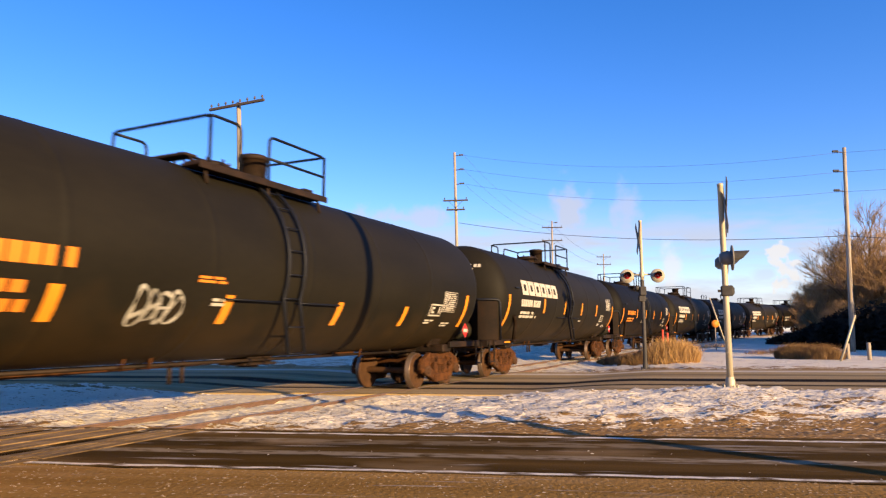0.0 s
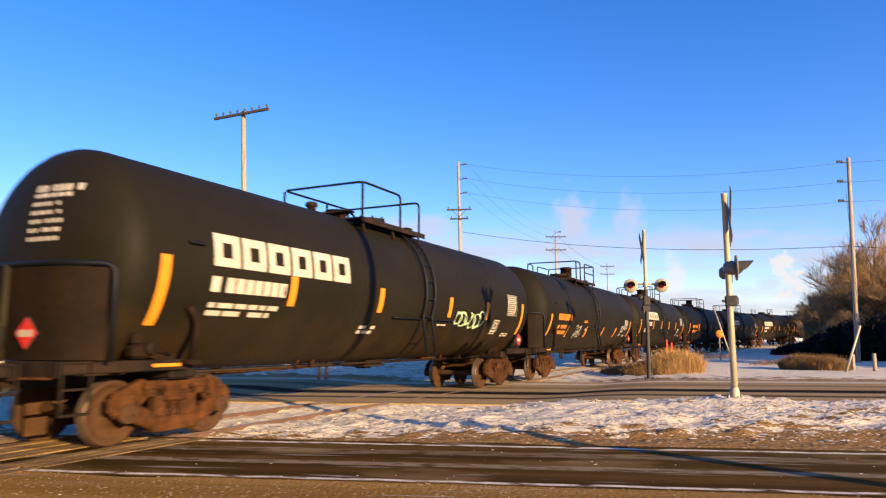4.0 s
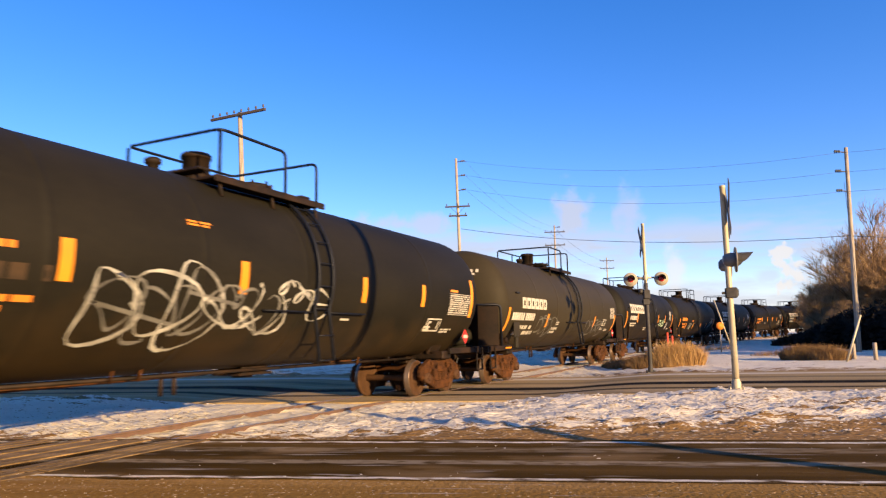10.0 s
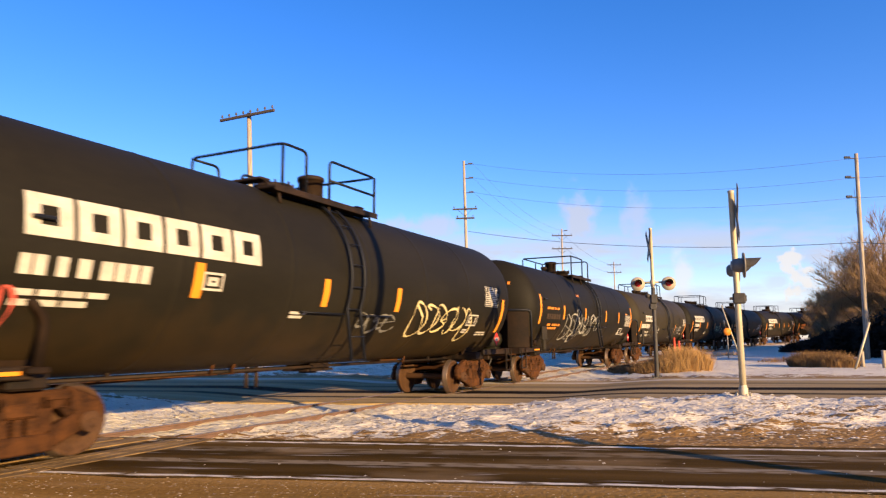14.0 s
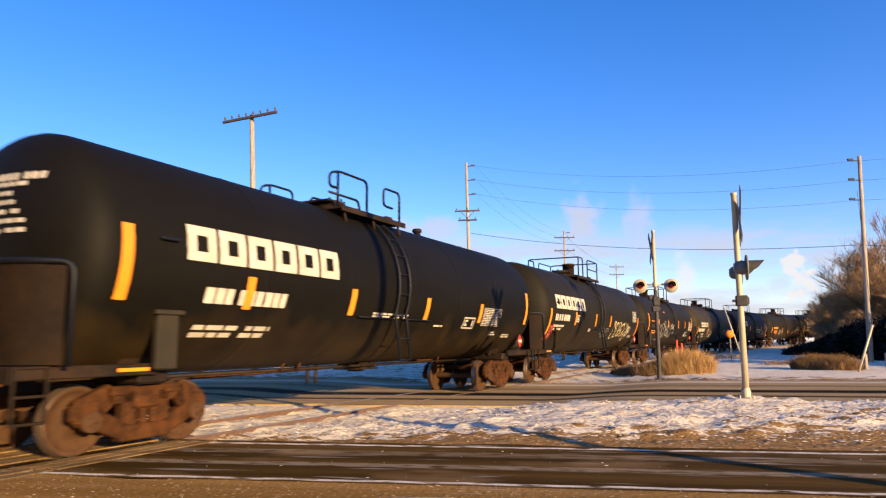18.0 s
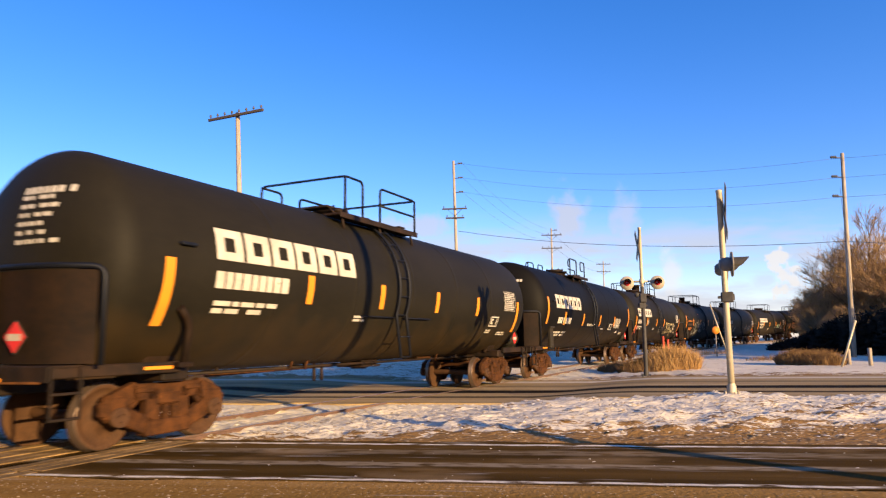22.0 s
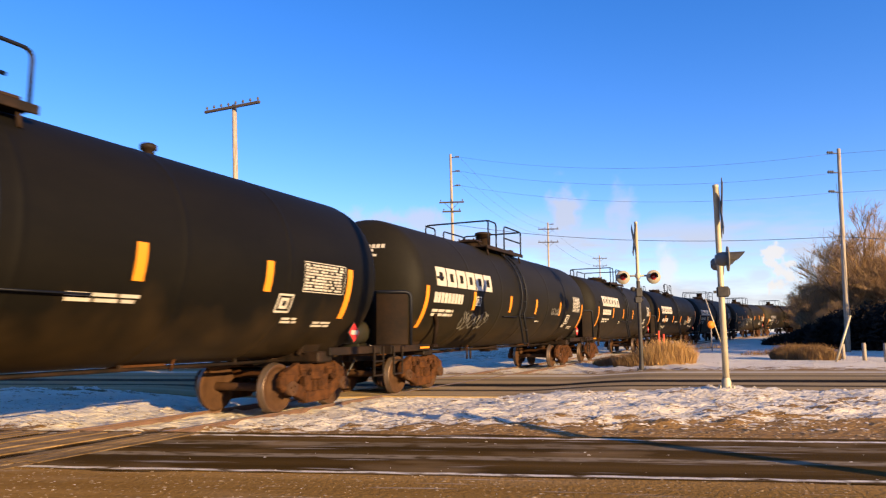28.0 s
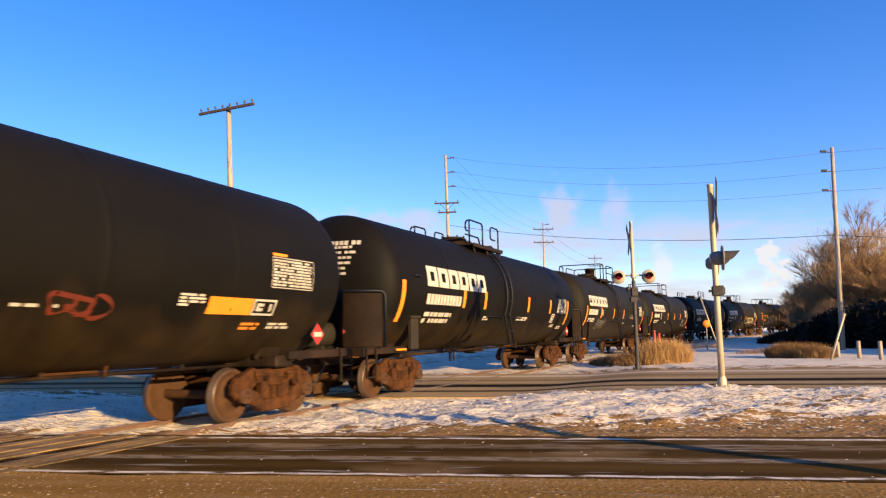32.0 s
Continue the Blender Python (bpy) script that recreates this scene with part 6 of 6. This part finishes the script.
M_REDPOST = material("red_post_paint", (0.5, 0.06, 0.03), 0.6)
marker(17.9, 44, 1.5, M_REDPOST, 0.06, "short red marker post beside the track", "marker_post", "post")
marker(18.25, 43, 1.3, M_REDPOST, 0.06, "short red marker post beside the track", "marker_post", "post")
marker(21.8, 46, 1.75, M_WOOD, 0.04, "trackside post with a round orange disc", "disc_sign", "sign", M_ORANGE)
s = Shape().tube([(0, 0, -0.1), (-0.95, 0.3, 3.5)], 0.05, 8)
GP = polar(22.6, 52)
thing("leaning_pole", "thin pale pole leaning over beside the track", "pole", (GP.x, GP.y, height(GP.x, GP.y)), 0, shape=s, mats=M_MAST)
for i, (az, d) in enumerate(((30.6, 37), (31.9, 36), (33.2, 35))):
    marker(az, d, 0.75, M_WOOD, 0.09, "short wooden bollard in the snow", "bollard", "bollard")


# ---- dead grass, bushes, trees ----
def grass_clump(at, rx, ry, high, count, seed, label, mat):
    rnd = random.Random(seed)
    s = Shape()
    for i in range(count):
        a, r = rnd.uniform(0, 6.283), math.sqrt(rnd.random())
        x, y = rx * r * math.cos(a), ry * r * math.sin(a)
        h = high * rnd.uniform(0.35, 1.0) * (1 - 0.5 * r * r)
        lean = Vector((rnd.gauss(0, 0.3), rnd.gauss(0, 0.3), 1)) * h
        z = height(at[0] + x, at[1] + y) - at[2]
        b = rnd.uniform(0, 3.14)
        w = Vector((math.cos(b), math.sin(b), 0)) * rnd.uniform(0.004, 0.009)
        n = len(s.v)
        p = Vector((x, y, z - 0.02))
        m = p + lean * 0.6
        t = p + lean + Vector((rnd.gauss(0, 0.1), rnd.gauss(0, 0.1), -0.05)) * h
        s.v += [p - w, p + w, m + w * 0.8, m - w * 0.8, t]
        s.face((n, n + 1, n + 2, n + 3))
        s.face((n + 3, n + 2, n + 4))
    thing("grass_clump", label, "dry grass", at, 0, "dry grass in the snow", s, mat, "stuff")


for az, d, rx, ry, hi, c, sd in ((16.4, 31, 1.15, 1.0, 0.75, 9000, 1), (18.4, 31, 1.2, 1.0, 1.25, 15000, 2), (14.6, 33, 1.1, 1.0, 0.6, 4000, 3), (27.4, 36, 1.0, 0.9, 0.9, 9000, 4), (28.9, 35.5, 0.95, 0.9, 0.85, 8000, 5), (21.0, 52, 2.0, 1.2, 0.5, 700, 6), (25.8, 41, 1.5, 1.0, 0.45, 600, 7)):
    q = polar(az, d)
    grass_clump((q.x, q.y, height(q.x, q.y)), rx, ry, hi, c, sd, "low clump of dark brown dead weeds" if az > 25 or az < 17 else "dense clump of tall dry tan grass", M_WEED if az > 25 or az < 17 else M_GRASS)


def bare_tree(seed, high, spread, twigs):
    """A leafless tree: tapered stems that fork five times, ending in many fine twigs."""
    rnd = random.Random(seed)
    wood, fine = Shape(), Shape()

    def grow(p, d, length, r, depth):
        bend = Vector((rnd.gauss(0, 0.12), rnd.gauss(0, 0.12), rnd.gauss(0.05, 0.08)))
        q = p + (d + bend * 0.5) * length * 0.5
        e = q + (d + bend).normalized() * length * 0.5
        (wood if depth < 3 else fine).tube([p, q, e], r, 6 if depth < 2 else (4 if depth < 4 else 3), r2=r * 0.6, ends=False)
        if depth >= 5:
            return
        for k in range(rnd.choice((3, 3, 4)) if depth < 4 else twigs):
            t = rnd.uniform(0.35, 1.0)
            o = p.lerp(e, t)
            a = rnd.uniform(0, 6.283)
            side = Vector((math.cos(a), math.sin(a), 0))
            nd = (d * rnd.uniform(0.7, 1.0) + side * rnd.uniform(0.4, 0.9) * spread + Vector((0, 0, 0.12))).normalized()
            grow(o, nd, length * rnd.uniform(0.55, 0.78), max(r * 0.5, 0.008), depth + 1)

    for k in range(rnd.choice((2, 3))):
        grow(Vector((rnd.uniform(-0.3, 0.3), rnd.uniform(-0.3, 0.3), -0.2)), Vector((rnd.gauss(0, 0.18), rnd.gauss(0, 0.18), 1)).normalized(), high * 0.36, 0.016 * high, 0)
    return wood.mesh("trunk", M_BARK), fine.mesh("twigs", M_TWIG)


TREES = [bare_tree(11 + i, h, sp, 8) for i, (h, sp) in enumerate(((9.5, 0.9), (8.5, 1.05), (7.5, 1.15), (10.5, 0.8)))]


def plant_trees():
    rnd = random.Random(77)
    spots = []
    for i in range(48):
        az = 28.0 + 8.7 * i / 47 + rnd.uniform(-0.4, 0.4)
        d = rnd.uniform(62, 86)
        spots.append((az, d, rnd.uniform(0.8, 1.1) * min(1.15, 0.52 + 0.13 * max(0, az - 27.4))))
    for i in range(24):
        spots.append((rnd.uniform(27.6, 31), rnd.uniform(106, 126), rnd.uniform(0.6, 0.9)))
    for i in range(40):
        az = rnd.uniform(29.5, 40)
        spots.append((az, rnd.uniform(58, 76), rnd.uniform(0.5, 0.8) * min(1.05, 0.6 + 0.1 * (az - 29.5))))
    for az, d, k in spots:
        p = polar(az, d)
        tr = thing("bare_tree", "leafless brown tree with a dense twiggy crown", "tree", (p.x, p.y, lie(p.x, p.y) - 0.1), rnd.uniform(0, 360), "bare trees beside the railway")
        tr.scale = (k, k, k)
        w, f = TREES[rnd.randrange(4)]
        part("trunk", w, None, tr)
        part("crown", f, None, tr)


plant_trees()


def shade_bush(at, rx, ry, high, count, seed):
    """Dense dark bush of many small sprays, added for shade."""
    rnd = random.Random(seed)
    s = Shape()
    for i in range(count):
        a, b = rnd.uniform(0, 6.283), rnd.random()
        r = rnd.uniform(0.72, 1.0)
        z = high * b * r
        q = math.sqrt(max(0.0, 1 - b * b)) * r
        p = Vector((rx * q * math.cos(a), ry * q * math.sin(a), z * (0.85 + 0.3 * noise.noise(Vector((a * 2, b * 3, seed))))))
        d = Vector((rnd.gauss(0, 1), rnd.gauss(0, 1), rnd.gauss(0.4, 0.8))).normalized()
        u = d.orthogonal().normalized() * rnd.uniform(0.05, 0.12)
        l = d * rnd.uniform(0.2, 0.45)
        n = len(s.v)
        s.v += [p - u, p + u, p + l + u * 0.4, p + l - u * 0.4]
        s.face((n, n + 1, n + 2, n + 3))
    thing("evergreen_bush", "dark bush added for shade beside the bare trees", "bush", at, 0, "dark bushes under the trees", s, M_SHADE_BUSH, "stuff")


# six stand in for shade under the trees; five unseen ones only cast shade
for az, d, rx, ry, hi, sd in ((29.2, 56, 2.4, 1.6, 1.9, 1), (31.0, 54, 2.8, 1.8, 2.8, 2), (33.0, 51, 2.8, 1.8, 3.1, 3), (35.0, 50, 2.8, 1.8, 3.2, 4), (27.6, 60, 2.4, 1.5, 0.8, 5), (28.2, 64, 2.2, 1.6, 1.0, 6), (48.0, 40.4, 2.8, 2.4, 6.6, 7), (47.2, 45.0, 2.8, 2.4, 7.2, 8), (47.0, 49.8, 3.0, 2.4, 7.4, 9), (46.5, 55.2, 3.2, 2.6, 7.6, 10), (46.2, 61, 3.4, 2.6, 7.8, 11)):
    q = polar(az, d)
    shade_bush((q.x, q.y, height(q.x, q.y)), rx, ry, hi, 5200, sd)


# ---- beyond the track ----
def long_building(at, size, turn):
    b = thing("building", "cream metal-clad low industrial building behind the railway", "building", at, turn)
    w, d, h = size
    s = Shape().box((0, 0, h / 2), (w, d, h), chamfer=0.02)
    for k in range(int(w / 0.6)):
        s.box((-w / 2 + 0.3 + k * 0.6, -d / 2 - 0.02, h / 2), (0.08, 0.05, h - 0.1))
    part("wall", s, M_CREAM, b)
    part("roof", Shape().box((0, 0, h + 0.12), (w + 0.5, d + 0.5, 0.24), chamfer=0.04), M_ROOF, b)
    for k in range(4):
        wx = -w / 2 + w * (k + 0.5) / 4
        win = part("door", Shape().box((wx, -d / 2 - 0.05, 1.6), (3.0, 0.08, 3.2), chamfer=0.02), M_ROOF, b)
    return b


BP = polar(-31, 112)
long_building((BP.x, BP.y, lie(BP.x, BP.y)), (46, 20, 9.6), 20)


def parked_car(at, turn, paint, label):
    c = thing("parked_car", label, "car", at, turn, "cars parked before the building")
    s = Shape()
    prof = [(-2.2, 0.35), (-2.25, 0.75), (-2.0, 1.0), (-1.7, 1.5), (-0.2, 1.6), (0.7, 1.45), (1.3, 1.02), (2.1, 0.85), (2.25, 0.55), (2.2, 0.35)]
    for y, k in ((-0.86, 0.94), (-0.78, 1.0), (0.78, 1.0), (0.86, 0.94)):
        for x, z in prof:
            s.v.append(Vector((x * (0.98 if k < 1 else 1), y * (0.86 if z > 1.2 else 1), z * k)))
    n = len(prof)
    for r in range(3):
        for i in range(n):
            j = (i + 1) % n
            s.face((r * n + i, r * n + j, (r + 1) * n + j, (r + 1) * n + i), 0, True)
    s.face(list(range(n - 1, -1, -1)))
    s.face([3 * n + i for i in range(n)])
    part("body", s, paint, c)
    for e in (-1, 1):
        s = Shape().sheet(1, 1, lambda u, v: Vector((-1.5 + 2.2 * u, e * (0.845 - 0.1 * v), 1.05 + 0.38 * v)))
        part("side_window", s, M_PANE, c)
        for x in (-1.4, 1.4):
            w = part("wheel", Shape().lathe([(0.001, e * 0.08), (0.2, e * 0.09), (0.33, e * 0.09), (0.34, 0), (0.33, -e * 0.09)], "y", (x, e * 0.8, 0.34), 18), M_TYRE, c)
    s = Shape().box((2.2, -0.55, 0.7), (0.08, 0.35, 0.14), chamfer=0.02)
    part("headlight", s, M_SIGN, c)
    part("headlight", Shape().box((2.2, 0.55, 0.7), (0.08, 0.35, 0.14), chamfer=0.02), M_SIGN, c)
    return c


for az, d, paint, lab, tn in ((-30.6, 78, M_CARBLUE, "dark blue parked estate car on snowy ground", -70), (-28.9, 80, M_CARSILVER, "silver parked saloon car on snowy ground", -62), (-26.8, 84, M_CARBLUE, "dark blue parked car on snowy ground", -64)):
    q = polar(az, d)
    parked_car((q.x, q.y, lie(q.x, q.y)), tn, paint, lab)
q = polar(-30.0, 92)
lp = thing("lamp_post", "thin dark lamp post with a flat head before the building", "lamp post", (q.x, q.y, lie(q.x, q.y)))
part("post", Shape().tube([(0, 0, -0.1), (0, 0, 5.2)], 0.08, 8, r2=0.05), M_BLACK, lp)
part("lamp_head", Shape().box((0, 0, 5.25), (1.5, 0.3, 0.12), chamfer=0.03), M_BLACK, lp)


# ---- movement ----
def motions():
    times = [i * 0.5 for i in range(65)]
    spin_step = radians(80)
    s0, s1 = run(0.0), run(32.0)
    # moments at which the wheels have turned by one more step
    ts = np.linspace(0, 32, 3201)
    ss = np.array([run(float(t)) for t in ts])
    count = int((s1 - s0) / (WHEEL * spin_step))
    marks = [0.0] + [float(np.interp(s0 + k * WHEEL * spin_step, ss, ts)) for k in range(1, count + 1)] + [32.0]
    marks = sorted({round(t * FPS) / FPS for t in marks})
    spins = [(t, (run(t) - s0) / WHEEL) for t in marks]
    for n, car in CARS.items():
        place = FIRST + PITCH * n + SHIFT.get(n, 0.0)
        walk(car, [(t, car_pose(run(t) + place)) for t in times])
        for ob in car.children_recursive:
            if ob.name.startswith("wheelset"):
                base = ob.location.copy()
                walk(ob, [(t, Matrix.Translation(base) @ Matrix.Rotation(a % (2 * math.pi), 4, "Y")) for t, a in spins])


motions()
